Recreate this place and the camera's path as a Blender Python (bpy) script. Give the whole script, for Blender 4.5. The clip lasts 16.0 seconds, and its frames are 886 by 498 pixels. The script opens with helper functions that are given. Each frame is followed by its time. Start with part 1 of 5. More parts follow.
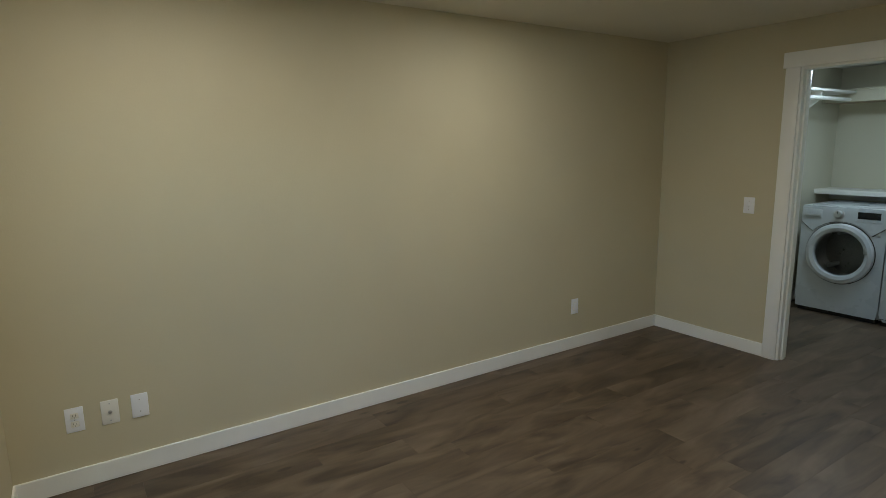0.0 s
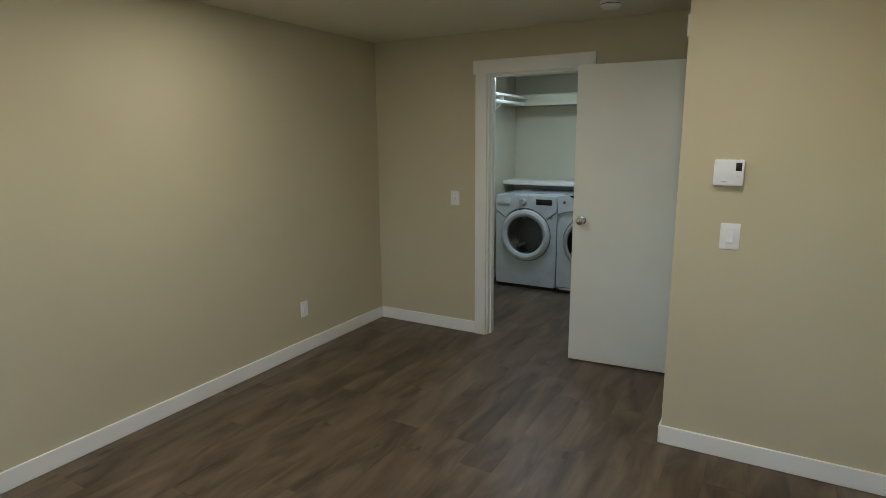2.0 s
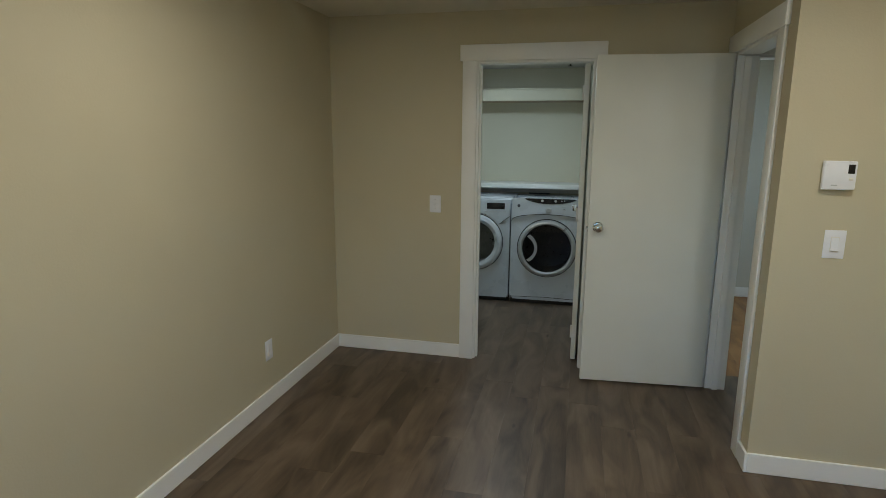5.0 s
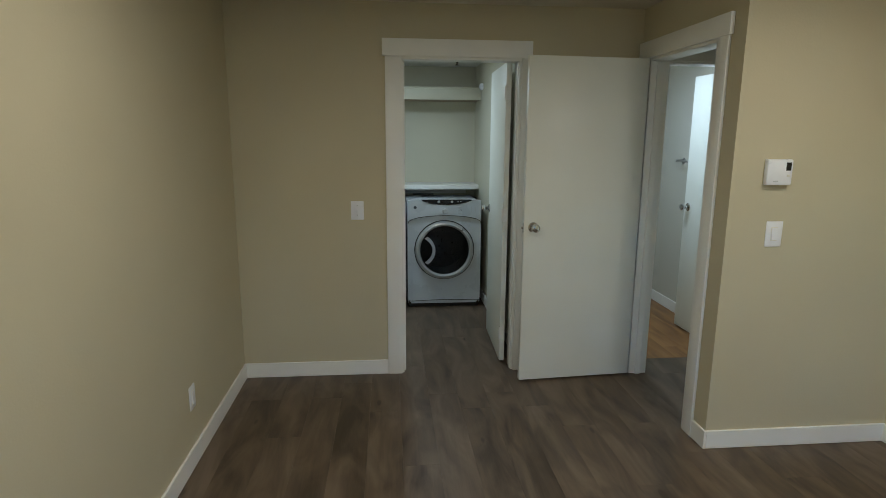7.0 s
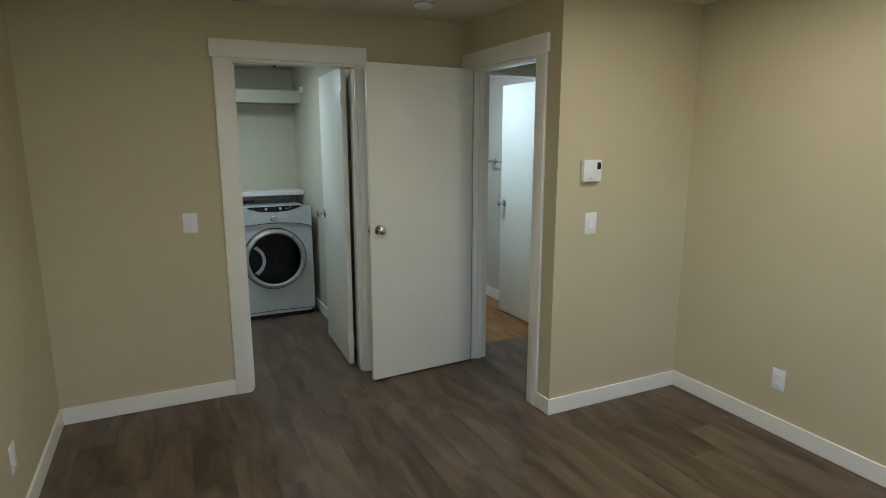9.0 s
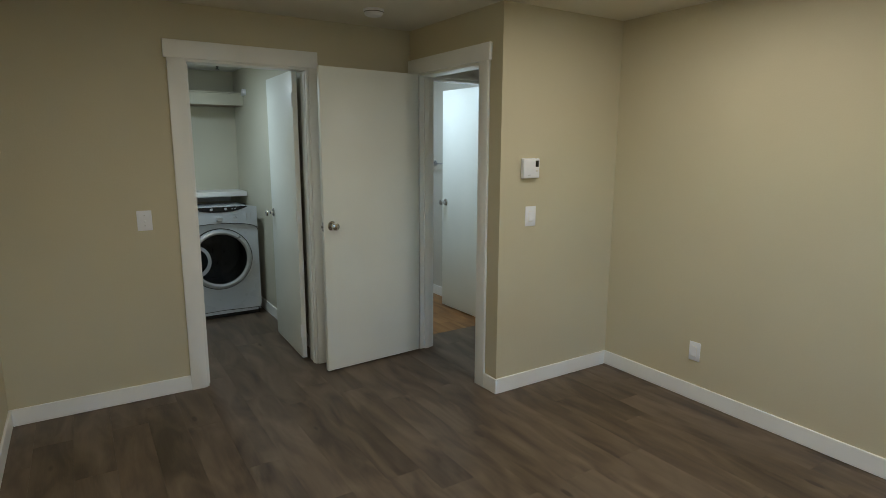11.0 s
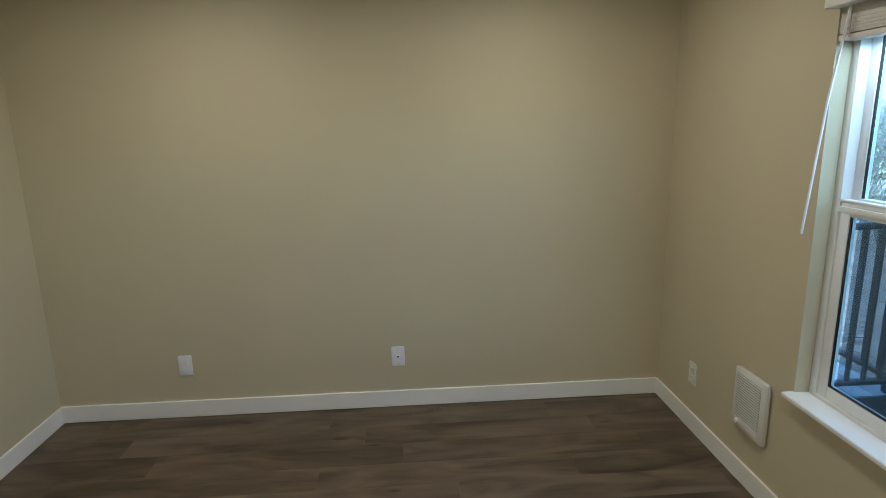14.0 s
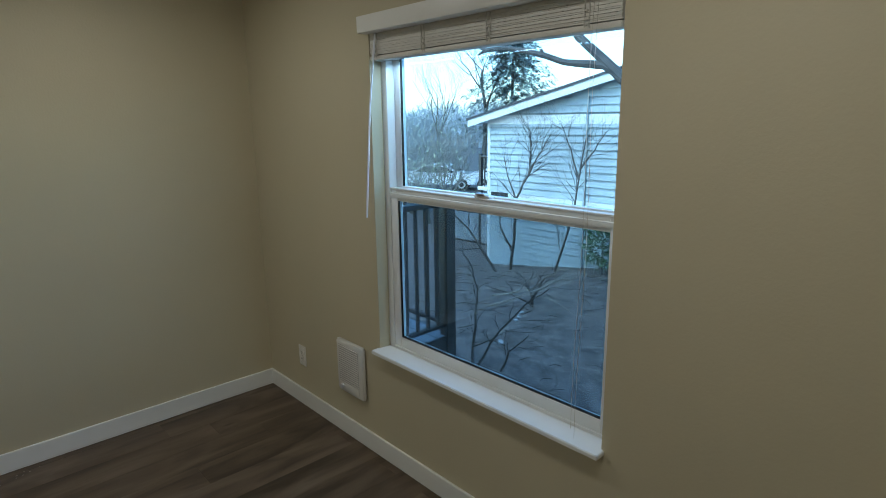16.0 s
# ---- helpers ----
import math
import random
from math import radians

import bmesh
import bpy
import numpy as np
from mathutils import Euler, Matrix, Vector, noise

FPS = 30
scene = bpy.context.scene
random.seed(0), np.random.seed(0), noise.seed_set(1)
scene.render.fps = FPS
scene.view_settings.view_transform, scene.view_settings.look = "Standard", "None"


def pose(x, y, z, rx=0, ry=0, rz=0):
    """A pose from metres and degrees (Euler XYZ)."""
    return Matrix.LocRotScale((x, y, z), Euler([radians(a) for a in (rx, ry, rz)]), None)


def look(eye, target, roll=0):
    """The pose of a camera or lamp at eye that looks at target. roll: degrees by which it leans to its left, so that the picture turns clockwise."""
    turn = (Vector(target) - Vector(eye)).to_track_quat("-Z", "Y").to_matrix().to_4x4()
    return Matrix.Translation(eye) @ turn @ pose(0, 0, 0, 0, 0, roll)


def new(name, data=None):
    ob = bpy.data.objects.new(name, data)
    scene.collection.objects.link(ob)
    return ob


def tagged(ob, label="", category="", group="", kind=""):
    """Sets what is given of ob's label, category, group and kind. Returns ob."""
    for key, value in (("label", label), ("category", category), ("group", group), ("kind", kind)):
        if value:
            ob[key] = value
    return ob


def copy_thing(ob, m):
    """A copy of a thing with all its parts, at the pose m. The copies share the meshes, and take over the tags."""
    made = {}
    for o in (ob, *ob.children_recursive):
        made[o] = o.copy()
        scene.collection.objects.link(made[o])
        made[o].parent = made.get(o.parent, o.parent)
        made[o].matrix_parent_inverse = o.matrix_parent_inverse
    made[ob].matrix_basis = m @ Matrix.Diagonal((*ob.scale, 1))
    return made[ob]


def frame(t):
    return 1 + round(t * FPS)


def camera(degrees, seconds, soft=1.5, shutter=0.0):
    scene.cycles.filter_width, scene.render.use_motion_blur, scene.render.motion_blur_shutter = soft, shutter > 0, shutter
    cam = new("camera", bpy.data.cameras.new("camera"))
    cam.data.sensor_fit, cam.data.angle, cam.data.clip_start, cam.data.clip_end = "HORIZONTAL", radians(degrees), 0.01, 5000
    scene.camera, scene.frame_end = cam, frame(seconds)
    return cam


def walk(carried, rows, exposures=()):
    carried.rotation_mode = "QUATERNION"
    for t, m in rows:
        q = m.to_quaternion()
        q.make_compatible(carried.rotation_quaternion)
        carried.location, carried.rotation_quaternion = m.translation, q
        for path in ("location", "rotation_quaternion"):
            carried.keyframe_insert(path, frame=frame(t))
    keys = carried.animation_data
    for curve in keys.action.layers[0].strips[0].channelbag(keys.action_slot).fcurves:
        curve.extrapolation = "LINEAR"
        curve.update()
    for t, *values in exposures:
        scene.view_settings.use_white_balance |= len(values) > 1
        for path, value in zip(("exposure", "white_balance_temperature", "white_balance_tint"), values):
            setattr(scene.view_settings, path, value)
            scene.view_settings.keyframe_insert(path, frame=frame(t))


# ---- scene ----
cam = camera(75.46, 16.0, soft=0.8)

PATH = [
    (0, look((0.7833, 0.8552, 1.5593), (-0.8638, 1.9340, 1.2082), -0.866)),
    (0.5, look((0.8924, 0.9446, 1.6040), (-0.6343, 2.1811, 1.2299), -0.883)),
    (1, look((0.7991, 0.9451, 1.6230), (-0.5235, 2.3942, 1.2345), -0.863)),
    (1.5, look((0.7388, 0.9687, 1.5963), (-0.3776, 2.5830, 1.2119), -0.618)),
    (2, look((0.7031, 0.9736, 1.5855), (-0.2665, 2.6803, 1.2020), -0.440)),
    (2.5, look((0.6354, 0.9719, 1.5748), (-0.2015, 2.7472, 1.1904), -0.286)),
    (3, look((0.4818, 1.0312, 1.5551), (-0.2327, 2.8590, 1.1694), -0.052)),
    (3.5, look((0.2607, 1.1375, 1.5728), (-0.4072, 2.9819, 1.1830), 0.006)),
    (4, look((0.0167, 1.1703, 1.5559), (-0.6193, 3.0264, 1.1684), 0.099)),
    (6.5, look((-1.1811, 1.2662, 1.5807), (-1.1529, 3.2281, 1.1930), 0.561)),
    (7, look((-1.2794, 1.3752, 1.5719), (-1.0931, 3.3285, 1.1846), 0.398)),
    (7.5, look((-1.3524, 1.4567, 1.5671), (-0.9989, 3.3868, 1.1801), 0.370)),
    (8, look((-1.4320, 1.4516, 1.5832), (-0.9014, 3.3408, 1.1970), 0.173)),
    (8.5, look((-1.5346, 1.4351, 1.6019), (-0.8297, 3.2662, 1.2145), 0.033)),
    (9, look((-1.5764, 1.3968, 1.5949), (-0.7293, 3.1680, 1.2138), 0.001)),
    (11.5, look((-1.8193, 1.2326, 1.5471), (-0.6735, 2.8336, 1.1950), 0.256)),
    (12, look((-1.7809, 1.3641, 1.5322), (-0.4993, 2.8601, 1.1868), 0.112)),
    (12.5, look((-1.6239, 1.4356, 1.4934), (-0.1639, 2.7603, 1.1564), -0.418)),
    (13, look((-1.5779, 1.5729, 1.5236), (0.1284, 2.5526, 1.1647), -0.904)),
    (13.5, look((-1.7725, 1.8264, 1.6078), (0.1437, 2.2479, 1.2197), -0.841)),
    (14, look((-1.7637, 1.9846, 1.6062), (0.1852, 1.8565, 1.1756), -1.150)),
    (14.5, look((-1.7284, 2.0916, 1.5756), (0.0856, 1.3831, 1.1202), -0.931)),
    (15, look((-1.8025, 2.0276, 1.6007), (-0.1526, 1.0034, 1.1224), -1.167)),
    (15.5, look((-1.8350, 2.0017, 1.6049), (-0.3231, 0.7833, 1.1256), -1.060)),
    (16, look((-1.8668, 2.0025, 1.6065), (-0.4379, 0.6748, 1.1645), -0.708)),
]
walk(cam, PATH, [(0, 2.82, 6420, 8), (0.5, 2.83, 6420, 8), (1.5, 2.90, 6500, 10), (3.5, 2.98, 6520, 10), (6.5, 2.97, 6480, 9), (9, 3.06, 6500, 9), (11.5, 2.94, 6530, 10), (12.5, 2.88, 6530, 10), (13, 2.80, 6520, 10), (14, 2.68, 6480, 11), (14.5, 2.42, 6200, 10), (15, 2.22, 6060, 9), (15.5, 2.1, 6080, 9), (16, 2.06, 6080, 9)])

# ---- world, sun and lamps ----
sky_world = bpy.data.worlds.new("sky")
scene.world = sky_world
sky_world.use_nodes = True
wn = sky_world.node_tree
sky = wn.nodes.new("ShaderNodeTexSky")
sky.sky_type, sky.sun_disc = "NISHITA", False
sky.sun_elevation, sky.sun_rotation = radians(38), radians(20)
sky.air_density, sky.dust_density, sky.ozone_density = 1.0, 1.0, 3.0
wn.nodes["Background"].inputs["Strength"].default_value = 0.15
wn.links.new(sky.outputs[0], wn.nodes["Background"].inputs["Color"])


def lamp(name, kind, m, power, colour, **more):
    data = bpy.data.lights.new(name, kind)
    data.energy, data.color = power, colour
    for key, value in more.items():
        if key == "size":
            data.size = value
        elif key == "angle":
            data.angle = value
        elif key == "spread":
            data.spread = value
        elif key == "size_y":
            data.size_y = value
        elif key == "radius":
            data.shadow_soft_size = value
        elif key == "shape":
            data.shape = value
    ob = new(name, data)
    ob.matrix_world = m
    return ob


lamp("sun", "SUN", look((0, 0, 30), (4, -18, 8)), 0.5, (1.0, 0.98, 0.95), angle=radians(15))
# added strip lamp hidden under the blind, stands in for sky light on the sill
lamp("sky_fill", "AREA", pose(-0.414, 0.452, 1.838), 0.75, (0.48, 0.76, 1.0), shape="RECTANGLE", size=1.0, size_y=0.03)
LAUNDRY_LAMP_Z = 2.178
CANS = [(-1.35, 1.32), (-1.35, 3.02), (0.45, 1.42), (0.45, 2.90)]
LED = (1.01, 0.97, 0.865)
for cx, cy in CANS:
    lamp("downlight_lamp", "AREA", pose(cx, cy, 2.338), 0.86, LED, shape="DISK", size=0.13)
lamp("laundry_lamp", "AREA", pose(-1.20, 6.1, LAUNDRY_LAMP_Z), 0.9, (0.74, 0.96, 1.14), shape="DISK", size=0.22)
# unseen source, added for the cool light on the bathroom door
lamp("bath_fill", "AREA", pose(0.50, 5.72, 2.24), 1.35, (0.62, 0.85, 1.1), shape="DISK", size=0.3)


# ---- materials ----
def mat(name, colour, rough=0.5, metal=0.0, var=0.06, scale=6.0, bump=0.0, bump_scale=200.0, stretch=(1, 1, 1), rnd=0.0, spec=0.5, coat=0.0):
    m = bpy.data.materials.new(name)
    m.use_nodes = True
    nt = m.node_tree
    b = nt.nodes["Principled BSDF"]
    b.inputs["Roughness"].default_value, b.inputs["Metallic"].default_value = rough, metal
    b.inputs["Specular IOR Level"].default_value = spec
    b.inputs["Coat Weight"].default_value = coat
    tc = nt.nodes.new("ShaderNodeTexCoord")
    mp = nt.nodes.new("ShaderNodeMapping")
    mp.inputs["Scale"].default_value = stretch
    nt.links.new(tc.outputs["Object"], mp.inputs["Vector"])
    nz = nt.nodes.new("ShaderNodeTexNoise")
    nz.inputs["Scale"].default_value, nz.inputs["Detail"].default_value = scale, 6
    nt.links.new(mp.outputs[0], nz.inputs["Vector"])
    fine = nt.nodes.new("ShaderNodeTexNoise")
    fine.inputs["Scale"].default_value, fine.inputs["Detail"].default_value = bump_scale, 3
    nt.links.new(mp.outputs[0], fine.inputs["Vector"])
    mr = nt.nodes.new("ShaderNodeMapRange")
    mr.inputs["From Min"].default_value, mr.inputs["From Max"].default_value = 0.3, 0.7
    mr.inputs["To Min"].default_value, mr.inputs["To Max"].default_value = 1 - var, 1 + var
    nt.links.new(nz.outputs["Fac"], mr.inputs["Value"])
    hsv = nt.nodes.new("ShaderNodeHueSaturation")
    hsv.inputs["Color"].default_value = (*colour, 1)
    if rnd:
        info = nt.nodes.new("ShaderNodeObjectInfo")
        r2 = nt.nodes.new("ShaderNodeMapRange")
        r2.inputs["To Min"].default_value, r2.inputs["To Max"].default_value = 1 - rnd, 1 + rnd
        nt.links.new(info.outputs["Random"], r2.inputs["Value"])
        mul = nt.nodes.new("ShaderNodeMath")
        mul.operation = "MULTIPLY"
        nt.links.new(mr.outputs[0], mul.inputs[0])
        nt.links.new(r2.outputs[0], mul.inputs[1])
        nt.links.new(mul.outputs[0], hsv.inputs["Value"])
    else:
        nt.links.new(mr.outputs[0], hsv.inputs["Value"])
    nt.links.new(hsv.outputs[0], b.inputs["Base Color"])
    rr = nt.nodes.new("ShaderNodeMapRange")
    rr.inputs["To Min"].default_value, rr.inputs["To Max"].default_value = max(rough - 0.08, 0.02), min(rough + 0.08, 1)
    nt.links.new(nz.outputs["Fac"], rr.inputs["Value"])
    nt.links.new(rr.outputs[0], b.inputs["Roughness"])
    if bump:
        bp = nt.nodes.new("ShaderNodeBump")
        bp.inputs["Strength"].default_value, bp.inputs["Distance"].default_value = bump, 0.002
        nt.links.new(fine.outputs["Fac"], bp.inputs["Height"])
        nt.links.new(bp.outputs[0], b.inputs["Normal"])
    return m


def plank_mat(name, dark, mid, light, rough=0.42):
    """Wood-look vinyl: long cloudy streaks, fine grain and a few small knots, different on each plank."""
    m = bpy.data.materials.new(name)
    m.use_nodes = True
    nt = m.node_tree
    b = nt.nodes["Principled BSDF"]
    tc, info = nt.nodes.new("ShaderNodeTexCoord"), nt.nodes.new("ShaderNodeObjectInfo")
    off = nt.nodes.new("ShaderNodeVectorMath")
    off.operation = "MULTIPLY_ADD"
    off.inputs[1].default_value = (1, 1, 1)
    scl = nt.nodes.new("ShaderNodeMath")
    scl.operation, scl.inputs[1].default_value = "MULTIPLY", 53.0
    nt.links.new(info.outputs["Random"], scl.inputs[0])
    nt.links.new(tc.outputs["Object"], off.inputs[0])
    nt.links.new(scl.outputs[0], off.inputs[2])

    def noise_at(stretch, scale, detail, warp=0.0):
        mp = nt.nodes.new("ShaderNodeMapping")
        mp.inputs["Scale"].default_value = stretch
        nt.links.new(off.outputs[0], mp.inputs["Vector"])
        nz = nt.nodes.new("ShaderNodeTexNoise")
        nz.inputs["Scale"].default_value, nz.inputs["Detail"].default_value, nz.inputs["Distortion"].default_value = scale, detail, warp
        nt.links.new(mp.outputs[0], nz.inputs["Vector"])
        return nz

    cloud = noise_at((5, 1.3, 1), 1.5, 3, 0.9)
    streak = noise_at((26, 1.5, 1), 1.6, 4, 0.4)
    grain = noise_at((260, 7, 1), 1.4, 3)
    knot = nt.nodes.new("ShaderNodeTexVoronoi")
    kmp = nt.nodes.new("ShaderNodeMapping")
    kmp.inputs["Scale"].default_value = (5.5, 2.0, 1)
    nt.links.new(off.outputs[0], kmp.inputs["Vector"])
    nt.links.new(kmp.outputs[0], knot.inputs["Vector"])
    knot.inputs["Scale"].default_value = 1.0
    ramp = nt.nodes.new("ShaderNodeValToRGB")
    e = ramp.color_ramp.elements
    e[0].position, e[0].color = 0.34, (*dark, 1)
    e[1].position, e[1].color = 0.67, (*light, 1)
    mid_e = e.new(0.5)
    mid_e.color = (*mid, 1)

    def mix(a, bb, f):
        n = nt.nodes.new("ShaderNodeMix")
        n.inputs["Factor"].default_value = f
        nt.links.new(a, n.inputs["A"])
        nt.links.new(bb, n.inputs["B"])
        return n.outputs["Result"]

    v = mix(mix(cloud.outputs["Fac"], streak.outputs["Fac"], 0.20), grain.outputs["Fac"], 0.09)
    shift = nt.nodes.new("ShaderNodeMapRange")
    shift.inputs["To Min"].default_value, shift.inputs["To Max"].default_value = -0.03, 0.03
    nt.links.new(info.outputs["Random"], shift.inputs["Value"])
    add = nt.nodes.new("ShaderNodeMath")
    nt.links.new(v, add.inputs[0])
    nt.links.new(shift.outputs[0], add.inputs[1])
    kr = nt.nodes.new("ShaderNodeMapRange")
    kr.inputs["From Min"].default_value, kr.inputs["From Max"].default_value = 0.02, 0.10
    kr.inputs["To Min"].default_value, kr.inputs["To Max"].default_value = -0.35, 0.0
    nt.links.new(knot.outputs["Distance"], kr.inputs["Value"])
    add2 = nt.nodes.new("ShaderNodeMath")
    nt.links.new(add.outputs[0], add2.inputs[0])
    nt.links.new(kr.outputs[0], add2.inputs[1])
    nt.links.new(add2.outputs[0], ramp.inputs[0])
    nt.links.new(ramp.outputs[0], b.inputs["Base Color"])
    rr = nt.nodes.new("ShaderNodeMapRange")
    rr.inputs["To Min"].default_value, rr.inputs["To Max"].default_value = rough - 0.1, rough + 0.1
    nt.links.new(streak.outputs["Fac"], rr.inputs["Value"])
    nt.links.new(rr.outputs[0], b.inputs["Roughness"])
    b.inputs["Specular IOR Level"].default_value = 0.4
    bp = nt.nodes.new("ShaderNodeBump")
    bp.inputs["Strength"].default_value, bp.inputs["Distance"].default_value = 0.25, 0.001
    nt.links.new(grain.outputs["Fac"], bp.inputs["Height"])
    nt.links.new(bp.outputs[0], b.inputs["Normal"])
    return m


def glass_mat(name, tint, gloss_rough=0.0, dark=0.0):
    """A clear pane: lets light through, mirrors a little at grazing angles."""
    m = bpy.data.materials.new(name)
    m.use_nodes = True
    nt = m.node_tree
    nt.nodes.remove(nt.nodes["Principled BSDF"])
    tr, gl = nt.nodes.new("ShaderNodeBsdfTransparent"), nt.nodes.new("ShaderNodeBsdfGlossy")
    tr.inputs[0].default_value = (*tint, 1)
    gl.inputs["Roughness"].default_value = gloss_rough
    lw, mx = nt.nodes.new("ShaderNodeLayerWeight"), nt.nodes.new("ShaderNodeMixShader")
    pw, ad = nt.nodes.new("ShaderNodeMath"), nt.nodes.new("ShaderNodeMath")
    pw.operation, pw.inputs[1].default_value = "POWER", 4.0
    ad.operation, ad.inputs[1].default_value, ad.inputs[2].default_value = "MULTIPLY_ADD", 0.6, 0.025
    nt.links.new(lw.outputs["Facing"], pw.inputs[0])
    nt.links.new(pw.outputs[0], ad.inputs[0])
    nt.links.new(ad.outputs[0], mx.inputs[0])
    nt.links.new(tr.outputs[0], mx.inputs[1])
    nt.links.new(gl.outputs[0], mx.inputs[2])
    nt.links.new(mx.outputs[0], nt.nodes["Material Output"].inputs[0])
    return m


def glow_mat(name, colour, power):
    m = mat(name, (0.9, 0.9, 0.88), 0.5)
    b = m.node_tree.nodes["Principled BSDF"]
    b.inputs["Emission Color"].default_value, b.inputs["Emission Strength"].default_value = (*colour, 1), power
    return m


WALL = mat("beige_wall_paint", (0.592, 0.532, 0.379), 0.6, var=0.05, scale=0.9, bump=0.28, bump_scale=110, spec=0.35)
# the room's beige, made paler and cooler for the laundry's light
LAUNDRY_WALL = mat("cool_lit_wall_paint", (0.60, 0.58, 0.47), 0.6, var=0.04, scale=1.2, bump=0.25, bump_scale=95, spec=0.35)
HALL_WALL = mat("pale_wall_paint", (0.57, 0.555, 0.49), 0.6, var=0.025, scale=1.5, bump=0.3, bump_scale=170, spec=0.35)
CEIL = mat("ceiling_paint", (0.74, 0.70, 0.60), 0.8, var=0.02, scale=2, bump=0.5, bump_scale=120, spec=0.2)
CEIL_WHITE = mat("white_ceiling_paint", (0.8, 0.8, 0.78), 0.8, var=0.02, bump=0.5, bump_scale=120, spec=0.2)
TRIM = mat("white_trim_paint", (0.89, 0.89, 0.86), 0.35, var=0.03, scale=3, bump=0.08, bump_scale=90)
SILLPAINT = mat("glossy_sill_paint", (0.88, 0.89, 0.88), 0.22, var=0.04, scale=4, bump=0.05, bump_scale=60, coat=0.6)
DOOR = mat("white_door_paint", (0.85, 0.865, 0.80), 0.4, var=0.03, scale=2, bump=0.12, bump_scale=150)
PLASTIC = mat("white_plastic", (0.85, 0.865, 0.91), 0.3, var=0.02, scale=20)
IVORY = mat("socket_plastic", (0.82, 0.80, 0.74), 0.35, var=0.02, scale=20)
BLACK = mat("black_plastic", (0.012, 0.012, 0.014), 0.25, var=0.1, scale=20)
SLOT = mat("dark_slot", (0.02, 0.018, 0.016), 0.7, var=0.1)
CHROME = mat("chrome", (0.66, 0.66, 0.66), 0.09, 1.0, var=0.03, scale=12)
STEEL = mat("brushed_steel", (0.5, 0.5, 0.5), 0.3, 1.0, var=0.08, scale=20, stretch=(1, 1, 12))
SILVER = mat("silver_plastic", (0.52, 0.54, 0.56), 0.3, 0.6, var=0.03, scale=10)
ENAMEL = mat("appliance_enamel", (0.54, 0.58, 0.62), 0.28, var=0.02, scale=4, coat=0.3)
DRUM = mat("drum_steel", (0.30, 0.30, 0.305), 0.3, 1.0, var=0.1, scale=30)
ROD = mat("brown_underside", (0.33, 0.25, 0.16), 0.5, var=0.15, scale=5, stretch=(1, 10, 10))
SHELF = mat("white_shelf_paint", (0.78, 0.78, 0.75), 0.45, var=0.03)
VINYL = mat("white_vinyl", (0.78, 0.79, 0.79), 0.32, var=0.03, scale=8)
BLIND = mat("blind_slat_white", (0.72, 0.70, 0.65), 0.45, var=0.04, scale=9)
CORD = mat("blind_cord", (0.55, 0.53, 0.48), 0.8, var=0.05)
# cyan tint puts the cool cast of daylight outdoors into the panes
GLASS = glass_mat("daylight_tinted_glass", (0.77, 0.95, 1.0))
DARKGLASS = glass_mat("tinted_door_glass", (0.20, 0.215, 0.22), 0.02)
CLEARGLASS = glass_mat("washer_door_glass", (0.72, 0.74, 0.75), 0.02)
SCREEN = glass_mat("insect_screen", (0.60, 0.635, 0.66), 0.6)
PLANKS = plank_mat("plank_vinyl", (0.056, 0.040, 0.027), (0.118, 0.084, 0.057), (0.182, 0.136, 0.097))
BATHWOOD = plank_mat("warm_plank_vinyl", (0.19, 0.085, 0.028), (0.30, 0.145, 0.05), (0.38, 0.20, 0.08))
SUB = mat("subfloor", (0.08, 0.06, 0.045), 0.8, var=0.1)
HEATER = mat("heater_enamel", (0.72, 0.71, 0.67), 0.35, var=0.03)
BRONZE = mat("dark_railing_paint", (0.035, 0.032, 0.032), 0.4, var=0.15, scale=10)
# near-white: the daylight falling on the boards is in the colour
DECKWOOD = mat("bright_lit_deck_board", (0.70, 0.71, 0.72), 0.4, var=0.2, scale=4, stretch=(12, 1, 1), rnd=0.15)
SIDING = mat("pale_siding", (0.31, 0.37, 0.395), 0.55, var=0.05, scale=2, bump=0.15, bump_scale=60, rnd=0.04)
FASCIA = mat("white_fascia", (0.62, 0.64, 0.65), 0.5, var=0.05)
ROOFING = mat("dark_shingle", (0.06, 0.06, 0.065), 0.9, var=0.3, scale=20, bump=0.8, bump_scale=60)
CONCRETE = mat("concrete", (0.30, 0.29, 0.27), 0.85, var=0.15, scale=3, bump=0.4, bump_scale=40)
ASPHALT = mat("asphalt", (0.06, 0.06, 0.063), 0.7, var=0.2, scale=1.5, bump=0.4, bump_scale=80)
SOIL = mat("wet_leafy_soil", (0.188, 0.160, 0.142), 0.72, var=0.6, scale=4.0, bump=1.0, bump_scale=30)
LITTER = mat("fallen_leaves", (0.37, 0.33, 0.28), 0.7, var=0.4, scale=9)
BARK = mat("grey_bark", (0.065, 0.060, 0.056), 0.85, var=0.35, scale=9, bump=0.8, bump_scale=50)
PALEBARK = mat("twig_bark", (0.11, 0.095, 0.085), 0.8, var=0.3, scale=9)
# needle green lightened towards blue-grey to stand for haze
NEEDLES = mat("hazed_needles", (0.115, 0.155, 0.155), 0.75, var=0.4, scale=3)
LEAFGREEN = mat("shrub_leaf", (0.055, 0.13, 0.04), 0.5, var=0.4, scale=14)
THICKETBARK = mat("thicket_bark", (0.20, 0.19, 0.17), 0.8, var=0.3, scale=9)
THICKETLEAF = mat("pale_thicket_leaf", (0.30, 0.34, 0.22), 0.6, var=0.4, scale=8)
FENCE = mat("grey_fence_paint", (0.22, 0.24, 0.26), 0.7, var=0.15, scale=3)
